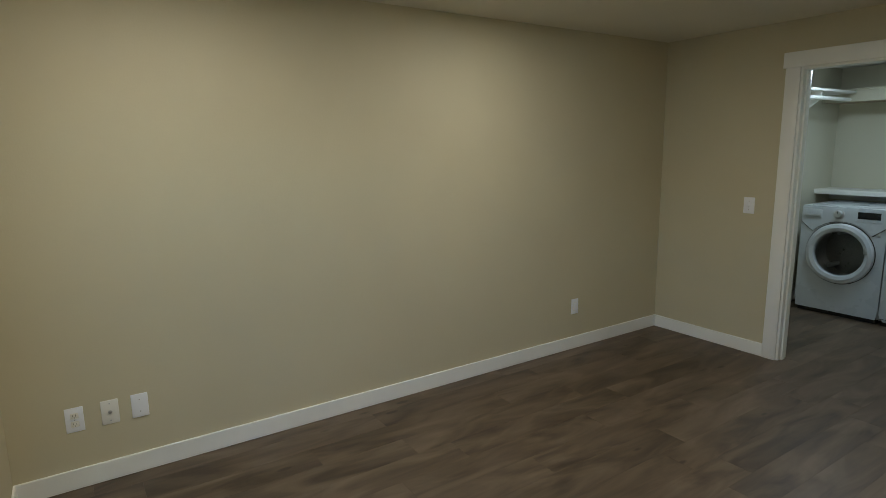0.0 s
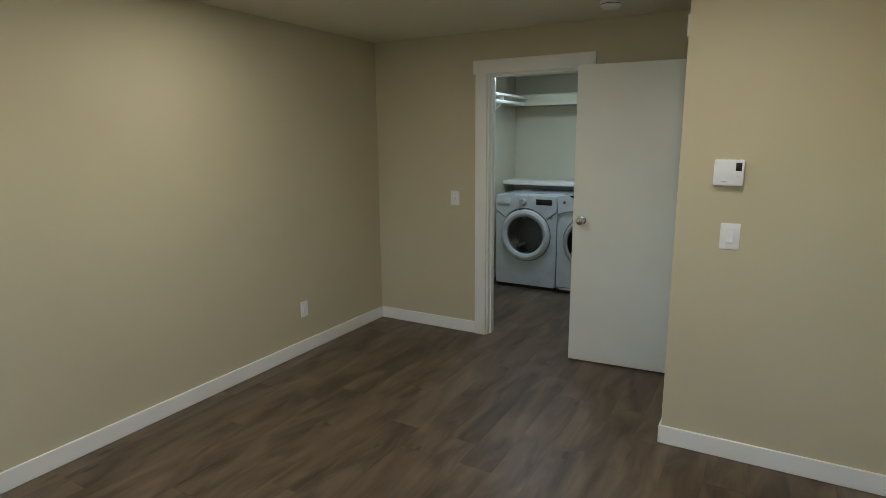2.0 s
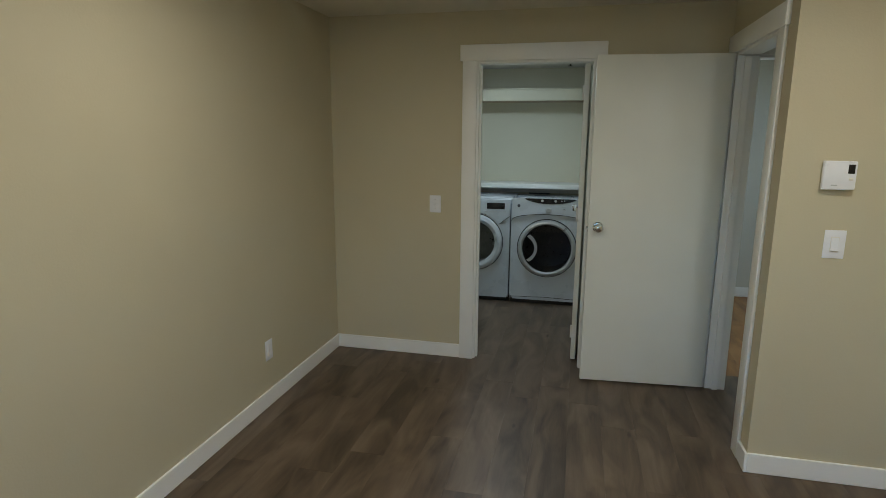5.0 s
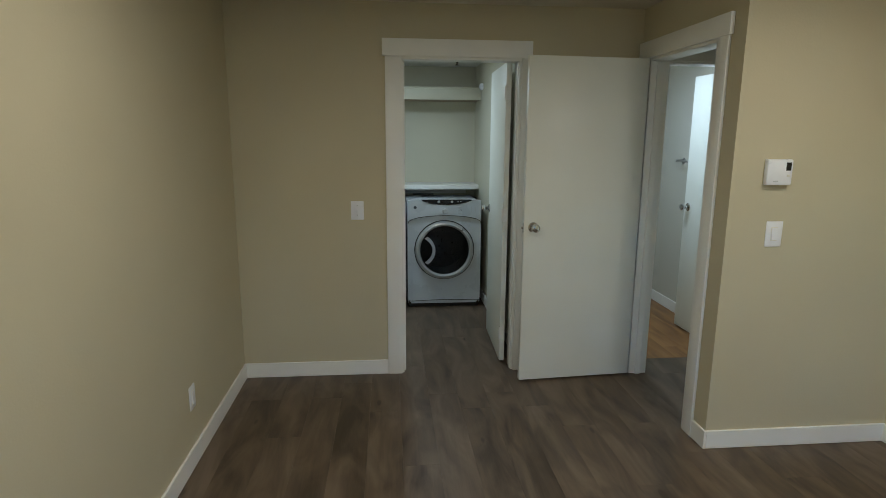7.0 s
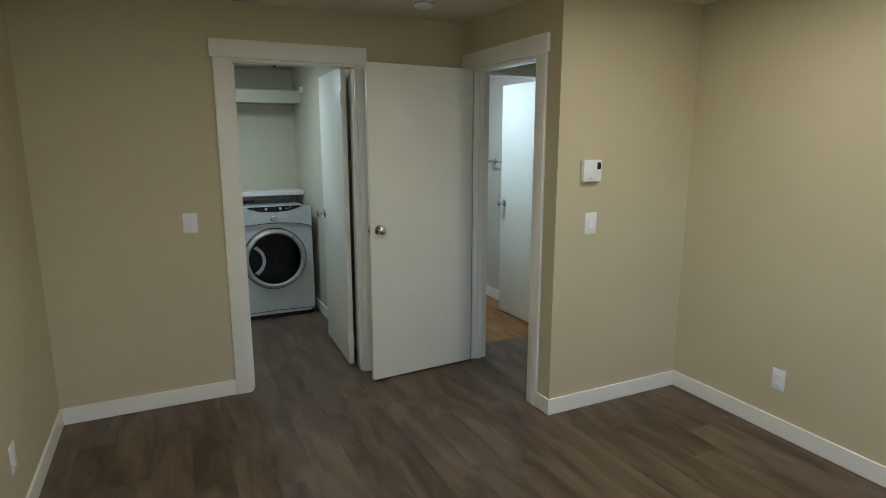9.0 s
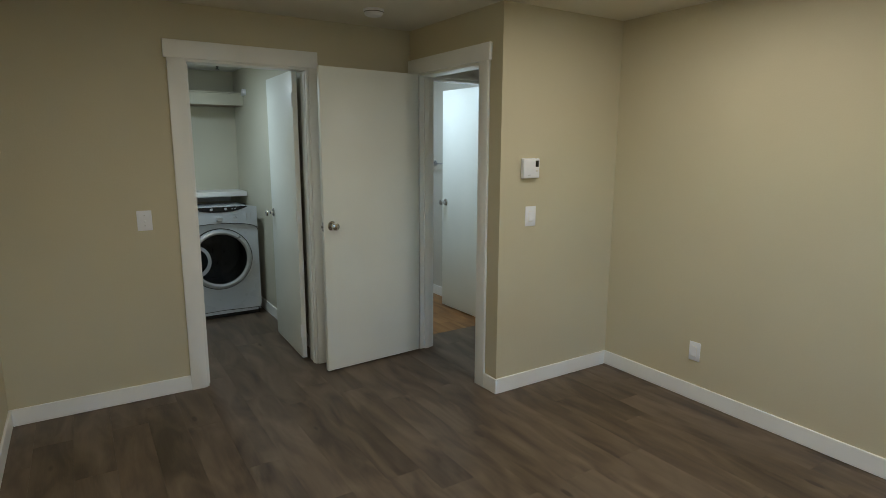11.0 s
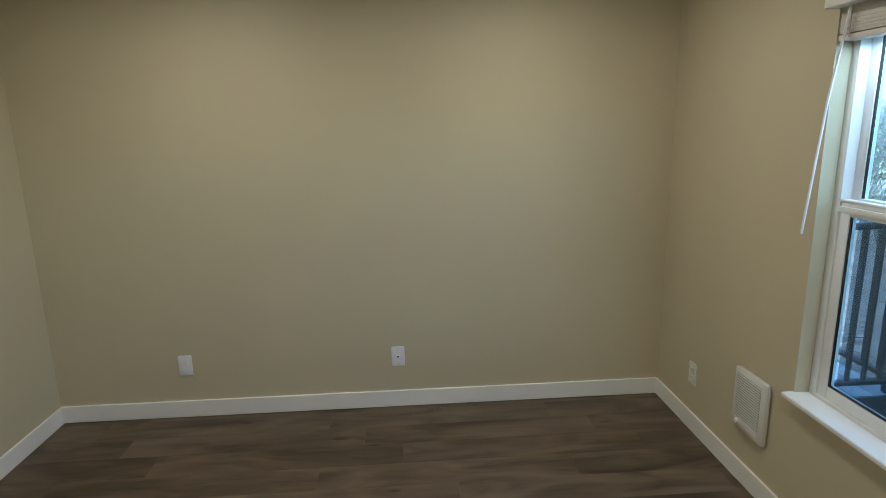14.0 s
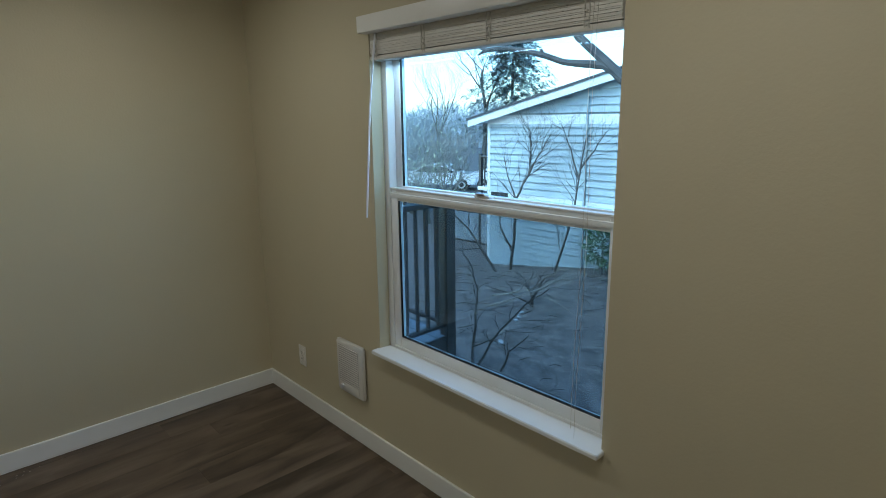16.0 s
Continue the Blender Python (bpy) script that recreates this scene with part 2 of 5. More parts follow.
CARWHITE = mat("white_car_paint", (0.75, 0.77, 0.8), 0.2, var=0.02, coat=0.6)
CARGLASS = mat("car_window", (0.02, 0.025, 0.03), 0.08, var=0.05)
RUBBER = mat("tyre_rubber", (0.02, 0.02, 0.02), 0.8, var=0.1)


# ---- building blocks ----
def box(bm, a, b, bevel=0.0, seg=2):
    """A box between two corners, its edges rounded by bevel."""
    lo, hi = [min(p, q) for p, q in zip(a, b)], [max(p, q) for p, q in zip(a, b)]
    m = Matrix.Translation([(p + q) / 2 for p, q in zip(lo, hi)]) @ Matrix.Diagonal([*(q - p for p, q in zip(lo, hi)), 1])
    verts = bmesh.ops.create_cube(bm, size=1, matrix=m)["verts"]
    if bevel:
        edges = list({e for v in verts for e in v.link_edges})
        bmesh.ops.bevel(bm, geom=edges, offset=bevel, segments=seg, profile=0.5, affect="EDGES")
    return bm


def lathe(bm, profile, m, n=32, close=True):
    """Turns a profile of (radius, height) about the local z axis of m."""
    rings = []
    for r, h in profile:
        rings.append([bm.verts.new(m @ Vector((r * math.cos(i * math.tau / n), r * math.sin(i * math.tau / n), h))) for i in range(n)])
    for p, q in zip(rings, rings[1:]):
        for i in range(n):
            bm.faces.new((p[i], p[(i + 1) % n], q[(i + 1) % n], q[i]))
    if close:
        if profile[0][0] > 1e-5:
            bm.faces.new(rings[0][::-1])
        if profile[-1][0] > 1e-5:
            bm.faces.new(rings[-1])
    return bm


def slab(bm, outline, m, depth):
    """A flat outline in local x and y, pushed along local z."""
    low = [bm.verts.new(m @ Vector((x, y, 0))) for x, y in outline]
    top = [bm.verts.new(m @ Vector((x, y, depth))) for x, y in outline]
    n = len(outline)
    bm.faces.new(low[::-1])
    bm.faces.new(top)
    for i in range(n):
        bm.faces.new((low[i], low[(i + 1) % n], top[(i + 1) % n], top[i]))
    return bm


def tube(bm, points, radii, n=6):
    """A tapered tube along points."""
    rings = []
    for i, p in enumerate(points):
        a, b = points[max(i - 1, 0)], points[min(i + 1, len(points) - 1)]
        d = (Vector(b) - Vector(a)).normalized()
        q = d.to_track_quat("Z", "Y").to_matrix()
        rings.append([bm.verts.new(Vector(p) + q @ Vector((radii[i] * math.cos(k * math.tau / n), radii[i] * math.sin(k * math.tau / n), 0))) for k in range(n)])
    for p, q in zip(rings, rings[1:]):
        for k in range(n):
            bm.faces.new((p[k], p[(k + 1) % n], q[(k + 1) % n], q[k]))
    bm.faces.new(rings[0][::-1])
    bm.faces.new(rings[-1])
    return bm


def mesh_of(name, bm, material, smooth=True):
    bmesh.ops.recalc_face_normals(bm, faces=bm.faces)
    me = bpy.data.meshes.new(name)
    bm.to_mesh(me)
    bm.free()
    me.materials.append(material)
    if smooth:
        me.shade_smooth()
        me.set_sharp_from_angle(angle=radians(35))
    return me


def part(name, bm, material, parent, label="", smooth=True):
    ob = new(name, mesh_of(name, bm, material, smooth))
    ob.parent = parent
    return tagged(ob, label)


def thing(name, label, category, m=None, group="", kind=""):
    ob = new(name)
    ob.empty_display_size = 0.1
    if m is not None:
        ob.matrix_world = m
    return tagged(ob, label, category, group, kind)


def structure(name, bm, material, label, category):
    ob = new(name, mesh_of(name, bm, material))
    return tagged(ob, label, category, kind="structure")


def boxes(*pairs, bevel=0.0):
    bm = bmesh.new()
    for a, b in pairs:
        box(bm, a, b, bevel)
    return bm


# ---- the plan, in metres ----
XA, YB, XC, YD, XE, YF, H = -2.232, 5.022, 0.325, 3.94, 1.318, 0.515, 2.355
TW = 0.12
CL0, CL1, HEAD = -1.205, -0.444, 2.05
HD0, HD1 = 4.145, 4.910
LW, LE, LN, LH = -1.95, -0.378, 7.40, 2.262
WX0, WX1, WZ0, WZ1, YO = -1.0, 0.172, 0.558, 1.985, 0.383
GROUND = -2.35


def ground_z(x):
    """The yard falls gently from the home towards the parking lot."""
    f = min(max((9.5 - x) / 6.0, 0.0), 1.0)
    return GROUND + 0.62 * f * f * (3 - 2 * f)


structure("wall_west", boxes(((XA - TW, YO, 0), (XA, YB + TW, H))), WALL, "beige painted wall with rounded texture", "wall")
structure("wall_north", boxes(((XA, YB, 0), (CL0, YB + TW, H)), ((CL0, YB, HEAD), (CL1, YB + TW, H)), ((CL1, YB, 0), (XC, YB + TW, H))), WALL, "beige wall with the laundry doorway", "wall")
structure("wall_hall", boxes(((XC, YD + TW, 0), (XC + TW, HD0, H)), ((XC, HD0, HEAD), (XC + TW, HD1, H)), ((XC, HD1, 0), (XC + TW, YB + TW, H))), WALL, "short beige wall with the hall doorway", "wall")
structure("wall_pier", boxes(((XC, YD, 0), (XE, YD + TW, H))), WALL, "beige wall carrying the thermostat", "wall")
structure("wall_east", boxes(((XE, YO, 0), (XE + TW, YD + TW, H))), WALL, "plain beige wall with two outlets", "wall")
structure("wall_south", boxes(((XA, YO, 0), (WX0, YF, H)), ((WX0, YO, 0), (WX1, YF, WZ0)), ((WX0, YO, WZ1), (WX1, YF, H)), ((WX1, YO, 0), (XE, YF, H))), WALL, "beige outside wall with the window recess", "wall")
structure("ceiling", boxes(((XA - TW, YO, H), (XE + TW, YB + TW, H + 0.2))), CEIL, "pale textured ceiling", "ceiling")
# laundry, hall and bathroom shells
structure("wall_laundry_west", boxes(((LW - TW, YB + TW, 0), (LW, LN + TW, H))), LAUNDRY_WALL, "beige laundry wall with cool light in its colour", "wall")
structure("wall_laundry_north", boxes(((LW, LN, 0), (LE, LN + TW, H))), LAUNDRY_WALL, "beige laundry back wall with cool light in its colour", "wall")
structure("wall_laundry_east", boxes(((LE, YB + TW, 0), (LE + TW, LN + TW, H))), LAUNDRY_WALL, "beige laundry side wall with cool light in its colour", "wall")
structure("ceiling_laundry", boxes(((LW, YB + TW, LH), (LE, LN, H + 0.2))), CEIL_WHITE, "white laundry ceiling", "ceiling")
BX0, BX1, BN = LE + TW, 1.315, 7.3
BD0, BD1 = 0.45, 1.21
structure("wall_hall_north", boxes(((XC + TW, YB, 0), (BD0, YB + TW, H)), ((BD0, YB, 2.05), (BD1, YB + TW, H)), ((BD1, YB, 0), (1.75, YB + TW, H))), HALL_WALL, "pale hall wall with the bathroom doorway", "wall")
structure("wall_hall_east", boxes(((1.75, YD + TW, 0), (1.87, YB + TW, H))), HALL_WALL, "pale hall end wall", "wall")
structure("wall_hall_south", boxes(((XE + TW, YD, 0), (1.87, YD + TW, H))), HALL_WALL, "pale hall side wall", "wall")
structure("ceiling_hall", boxes(((XE + TW, YD, H), (1.87, YB + TW, H + 0.2))), CEIL_WHITE, "white hall ceiling", "ceiling")
structure("wall_bath_east", boxes(((BX1, YB + TW, 0), (BX1 + TW, BN + TW, H))), HALL_WALL, "pale bathroom wall with a towel bar", "wall")
structure("wall_bath_north", boxes(((BX0, BN, 0), (BX1, BN + TW, H))), HALL_WALL, "pale bathroom back wall", "wall")
structure("ceiling_bath", boxes(((BX0, YB + TW, H), (BX1 + TW, BN + TW, H + 0.2))), CEIL_WHITE, "white bathroom ceiling", "ceiling")
floor = structure("floor", boxes(((XA - TW, YO, -0.25), (1.87, LN + TW, -0.011))), SUB, "grey-brown wood-look plank floor", "floor")
floor_bath = structure("floor_bath", boxes(((BX0, YB + TW - 0.005, -0.0109), (BX1, BN, -0.0101))), SUB, "warm wood-look bathroom floor", "floor")

# baseboards
BH, BT = 0.099, 0.013


def baseboard(a, b, inward):
    """A square-edged board along a wall from a to b, thick towards inward."""
    bm = bmesh.new()
    box(bm, (a[0], a[1], 0.001), (b[0] + inward[0] * BT, b[1] + inward[1] * BT, BH), 0.0025, 1)
    return structure("baseboard", bm, TRIM, "white painted square-edged baseboard", "baseboard")


CW = 0.09
baseboard((XA, YF), (XA, YB), (1, 0))
baseboard((XA + BT, YB), (CL0 - CW, YB), (0, -1))
baseboard((CL1 + 0.057, YB), (XC - 0.02, YB), (0, -1))
baseboard((XC, YD - BT), (XC, HD0 - CW), (-1, 0))
baseboard((XC, YD), (XE - BT, YD), (0, -1))
baseboard((XE, YF), (XE, YD), (-1, 0))
baseboard((XA + BT, YF), (XE - BT, YF), (0, 1))
baseboard((LE, YB + TW), (LE, LN), (-1, 0))
baseboard((LW, YB + TW), (LW, LN), (1, 0))
baseboard((BX1, YB + TW), (BX1, BN), (-1, 0))
baseboard((BX0, BN), (BX1 - BT, BN), (0, -1))


# door casings: two legs and a thicker, wider head, with jamb boards and stops in the opening
def casing(name, m, width, depth, label, first=0.09):
    """Local x runs along the wall from the opening's first side, y out of the wall into the room, the wall lies at y < 0."""
    top = thing(name, label, "door frame", m, kind="structure")
    for x0, x1 in ((-first, 0.004), (width - 0.004, width + CW)):
        part("casing_leg", boxes(((x0, 0, 0.0), (x1, 0.016, HEAD - 0.004)), bevel=0.002), TRIM, top)
    part("casing_head", boxes(((-first - (0.016 if first > 0.08 else 0.004), 0, HEAD - 0.004), (width + CW + 0.016, 0.022, HEAD + 0.097)), bevel=0.002), TRIM, top)
    part("jamb", boxes(((0, -depth, 0), (0.018, -0.001, HEAD - 0.018)), bevel=0.001), TRIM, top)
    part("jamb", boxes(((width - 0.018, -depth, 0), (width, -0.001, HEAD - 0.018)), bevel=0.001), TRIM, top)
    part("head_jamb", boxes(((0.0, -depth, HEAD - 0.018), (width, -0.001, HEAD)), bevel=0.001), TRIM, top)
    return top


closet_frame = casing("door_frame_laundry", pose(CL1, YB, 0, 0, 0, 180), CL1 - CL0, TW, "white painted casing around the laundry doorway", 0.055)
part("door_stop", boxes(((0.018, -0.055, 0), (0.023, -0.02, HEAD - 0.03)), ((CL1 - CL0 - 0.030, -0.075, 0), (CL1 - CL0 - 0.018, -0.04, HEAD - 0.03))), TRIM, closet_frame)
hall_frame = thing("door_frame_hall", "white painted casing around the hall doorway", "door frame", pose(XC, HD0, 0, 0, 0, 90), kind="structure")
HWID = HD1 - HD0
part("casing_leg", boxes(((-CW, 0, 0), (0.004, 0.016, HEAD - 0.004)), bevel=0.002), TRIM, hall_frame)
part("casing_leg", boxes(((HWID - 0.004, 0, 0), (HWID + CW, 0.016, HEAD - 0.004)), bevel=0.002), TRIM, hall_frame)
part("casing_head", boxes(((-CW - 0.016, 0, HEAD - 0.004), (YB - HD0 - 0.002, 0.022, HEAD + 0.097)), bevel=0.002), TRIM, hall_frame)
part("jamb", boxes(((0, -TW, 0), (0.018, -0.001, HEAD - 0.018)), bevel=0.001), TRIM, hall_frame)
part("jamb", boxes(((HWID - 0.018, -TW, 0), (HWID, -0.001, HEAD - 0.018)), bevel=0.001), TRIM, hall_frame)
part("head_jamb", boxes(((0, -TW, HEAD - 0.018), (HWID, -0.001, HEAD)), bevel=0.001), TRIM, hall_frame)
part("door_stop", boxes(((0.018, -0.075, 0), (0.030, -0.04, HEAD - 0.03)), ((HWID - 0.030, -0.075, 0), (HWID - 0.018, -0.04, HEAD - 0.03))), TRIM, hall_frame)
bath_frame = casing("door_frame_bath", pose(BD1, YB, 0, 0, 0, 180), BD1 - BD0, TW, "white painted casing around the bathroom doorway")


# doors: flush slabs with round knobs and hinges; local x from the hinge to the free edge, y through the thickness
def knob_set(door, x, z, y, side):
    """A round knob with its rose on one face of a door."""
    m = Matrix.Translation((x, y, z)) @ pose(0, 0, 0, -90 * side, 0, 0)
    rose = part("rose", lathe(bmesh.new(), [(0.0, 0), (0.032, 0), (0.032, 0.004), (0.027, 0.009), (0.014, 0.011), (0.0125, 0.03)], m, 28), CHROME, door, "polished chrome rose")
    part("knob", lathe(bmesh.new(), [(0.0125, 0.028), (0.019, 0.033), (0.0265, 0.044), (0.027, 0.054), (0.023, 0.062), (0.012, 0.066), (0.0, 0.0665)], m, 28), CHROME, rose, "polished chrome knob")


def door(name, m, width, label, thick=0.035, hinge_side=1):
    ob = thing(name, label, "door", m, kind="structure")
    part("slab", boxes(((0, 0, 0.012), (width, thick, 2.042)), bevel=0.0025), DOOR, ob)
    for y, s in ((0, -1), (thick, 1)):
        knob_set(ob, width - 0.058, 1.02, y, s)
    part("latch_plate", boxes(((width - 0.002, 0.008, 0.985), (width + 0.0012, thick - 0.008, 1.045))), STEEL, ob, "steel latch plate")
    part("latch_bolt", boxes(((width, 0.012, 1.007), (width + 0.011, thick - 0.014, 1.023)), bevel=0.003), CHROME, ob, "chrome latch bolt")
    for z in (0.22, 1.05, 1.85):
        hinge = part("hinge", boxes(((-0.002, 0.004, z - 0.045), (0.0006, thick - 0.002, z + 0.045))), TRIM, ob, "painted hinge leaf")
        part("hinge_pin", lathe(bmesh.new(), [(0.0055, z - 0.046), (0.0055, z + 0.046)], Matrix.Translation((-0.006, thick * (0.5 + 0.62 * hinge_side), 0)), 10), TRIM, hinge)
    return ob


door("door_hall", pose(0.304, 4.905, 0, 0, 0, 184.2), 0.757, "white flush hall door standing open against the doorway wall", hinge_side=-1)
door("door_laundry", pose(-0.481, 5.152, 0, 0, 0, 87.8), 0.700, "white flush laundry door open into the laundry")
door("door_bath", pose(1.196, 5.155, 0, 0, 0, 92.0), 0.700, "white flush bathroom door standing open")


# ---- window ----
window = thing("window_1", "white vinyl sash window with the lower pane screened", "window", pose(0, 0, 0), kind="structure")
FY = 0.421
part("window_frame", boxes(((WX0, FY - 0.036, WZ0), (WX0 + 0.018, FY + 0.035, WZ1)), ((WX1 - 0.035, FY - 0.036, WZ0), (WX1, FY + 0.035, WZ1)), ((WX0 + 0.018, FY - 0.036, WZ0), (WX1 - 0.035, FY + 0.035, WZ0 + 0.02)), ((WX0 + 0.018, FY - 0.036, WZ1 - 0.03), (WX1 - 0.035, FY + 0.035, WZ1)), bevel=0.002), VINYL, window)
GX0, GX1 = WX0 + 0.018, WX1 - 0.035
low = part("lower_sash", boxes(((GX0, FY + 0.002, WZ0 + 0.02), (GX0 + 0.030, FY + 0.030, 1.317)), ((GX1 - 0.045, FY + 0.002, WZ0 + 0.02), (GX1, FY + 0.030, 1.317)), ((GX0 + 0.030, FY + 0.002, WZ0 + 0.02), (GX1 - 0.045, FY + 0.030, WZ0 + 0.068)), ((GX0 + 0.030, FY + 0.002, 1.260), (GX1 - 0.045, FY + 0.030, 1.317)), ((GX0, FY + 0.0295, 1.272), (GX1, FY + 0.037, 1.294)), ((GX0, FY + 0.0295, 1.308), (GX1, FY + 0.034, 1.317)), bevel=0.0025), VINYL, window)
part("pane", boxes(((GX0 + 0.029, FY + 0.012, WZ0 + 0.067), (GX1 - 0.044, FY + 0.018, 1.261))), GLASS, low, smooth=False).visible_shadow = False
part("glazing_bead", boxes(((GX0 + 0.030, FY + 0.020, WZ0 + 0.068), (GX1 - 0.045, FY + 0.026, WZ0 + 0.076)), ((GX1 - 0.052, FY + 0.020, WZ0 + 0.076), (GX1 - 0.045, FY + 0.026, 1.260))), BLACK, low, "dark glazing bead")
up = part("upper_sash", boxes(((GX0, FY - 0.034, 1.272), (GX0 + 0.028, FY - 0.004, WZ1 - 0.03)), ((GX1 - 0.04, FY - 0.034, 1.272), (GX1, FY - 0.004, WZ1 - 0.03)), ((GX0 + 0.028, FY - 0.034, 1.272), (GX1 - 0.04, FY - 0.004, 1.322)), ((GX0 + 0.028, FY - 0.034, WZ1 - 0.075), (GX1 - 0.04, FY - 0.004, WZ1 - 0.03)), bevel=0.002), VINYL, window)
part("pane", boxes(((GX0 + 0.027, FY - 0.022, 1.321), (GX1 - 0.039, FY - 0.016, WZ1 - 0.074))), GLASS, up, smooth=False).visible_shadow = False
part("glazing_bead", boxes(((GX1 - 0.047, FY - 0.014, 1.322), (GX1 - 0.04, FY - 0.008, WZ1 - 0.075))), BLACK, up, "dark glazing bead")
part("insect_screen", boxes(((GX0 + 0.01, FY - 0.0375, WZ0 + 0.022), (GX1 - 0.01, FY - 0.0362, 1.282))), SCREEN, window, "fine dark insect screen", smooth=False).visible_shadow = False
latch = part("sash_lock", boxes(((-0.45, FY + 0.004, 1.317), (-0.37, FY + 0.030, 1.328)), bevel=0.003), VINYL, window, "white sash lock")
part("lock_lever", boxes(((-0.435, FY + 0.012, 1.328), (-0.385, FY + 0.040, 1.336)), bevel=0.003), STEEL, latch, "grey lock lever")
sill = slab(bmesh.new(), [(WX0 + 0.001, FY + 0.036), (WX1 - 0.001, FY + 0.036), (WX1 - 0.001, YF + 0.0005), (WX1 + 0.010, YF + 0.0005), (WX1 + 0.010, YF + 0.046), (WX0 - 0.012, YF + 0.046), (WX0 - 0.012, YF + 0.0005), (WX0 + 0.001, YF + 0.0005)], Matrix.Translation((0, 0, WZ0 - 0.008)), 0.018)
bmesh.ops.bevel(sill, geom=list(sill.edges), offset=0.003, segments=2, affect="EDGES")
part("window_sill", sill, SILLPAINT, window, "white painted sill board")

blind = thing("window_blind", "white slatted blind drawn up under a valance", "blind", pose(0, YF, 1.952))
part("valance", boxes(((WX0 - 0.02, 0.004, -0.002), (WX1 + 0.003, 0.058, 0.064)), bevel=0.006), TRIM, blind, "smooth white valance")
part("headrail", boxes(((WX0 + 0.006, -0.055, -0.012), (WX1 - 0.006, 0.0, 0.036)), bevel=0.003), BLIND, blind)
random.seed(4)
for i in range(15):
    z = -0.014 - i * 0.0048
    part("slat", boxes(((WX0 + 0.008, -0.052 + random.uniform(-0.003, 0.003), z - 0.0023), (WX1 - 0.008 - random.uniform(0, 0.004), 0.0 + random.uniform(-0.002, 0.003), z + 0.0021))), BLIND, blind, smooth=False)
part("bottom_rail", boxes(((WX0 + 0.008, -0.052, -0.106), (WX1 - 0.008, 0.002, -0.087)), bevel=0.004), BLIND, blind)
for x in (0.122, -0.173, -0.503, -0.883):
    part("ladder_tape", boxes(((x - 0.010, 0.0035, -0.098), (x - 0.0075, 0.006, -0.004)), ((x + 0.006, 0.0035, -0.094), (x + 0.009, 0.006, -0.004)), ((x - 0.009, 0.005, -0.075), (x + 0.007, 0.009, -0.067)), ((x - 0.004, 0.005, -0.052), (x + 0.008, 0.008, -0.046)), ((x - 0.006, 0.004, -0.090), (x + 0.002, 0.008, -0.084))), CORD, blind, "bunched blind cords")
part("tilt_wand", tube(bmesh.new(), [(0.100, 0.020, -0.004), (0.140, 0.030, -0.30), (0.188, 0.034, -0.765)], [0.0045, 0.0045, 0.005], 6), PLASTIC, blind, "white plastic tilt wand")
for x, z in ((-0.911, -1.33), (-0.925, -1.36)):
    pts = [(x + 0.004 * math.sin(k * 0.9), 0.012 + 0.03 * k / 10, -0.02 + (z + 0.02) * k / 10) for k in range(11)]
    part("lift_cord", tube(bmesh.new(), pts, [0.0007] * 11, 5), CORD, blind, "thin hanging lift cord")


# ---- wall plates, local x across the plate, z up, y out of the wall ----
def screw(parent, x, z, y):
    part("screw", lathe(bmesh.new(), [(0.0032, 0), (0.0028, 0.0012), (0, 0.0014)], Matrix.Translation((x, y, z)) @ pose(0, 0, 0, -90), 10), STEEL, parent)


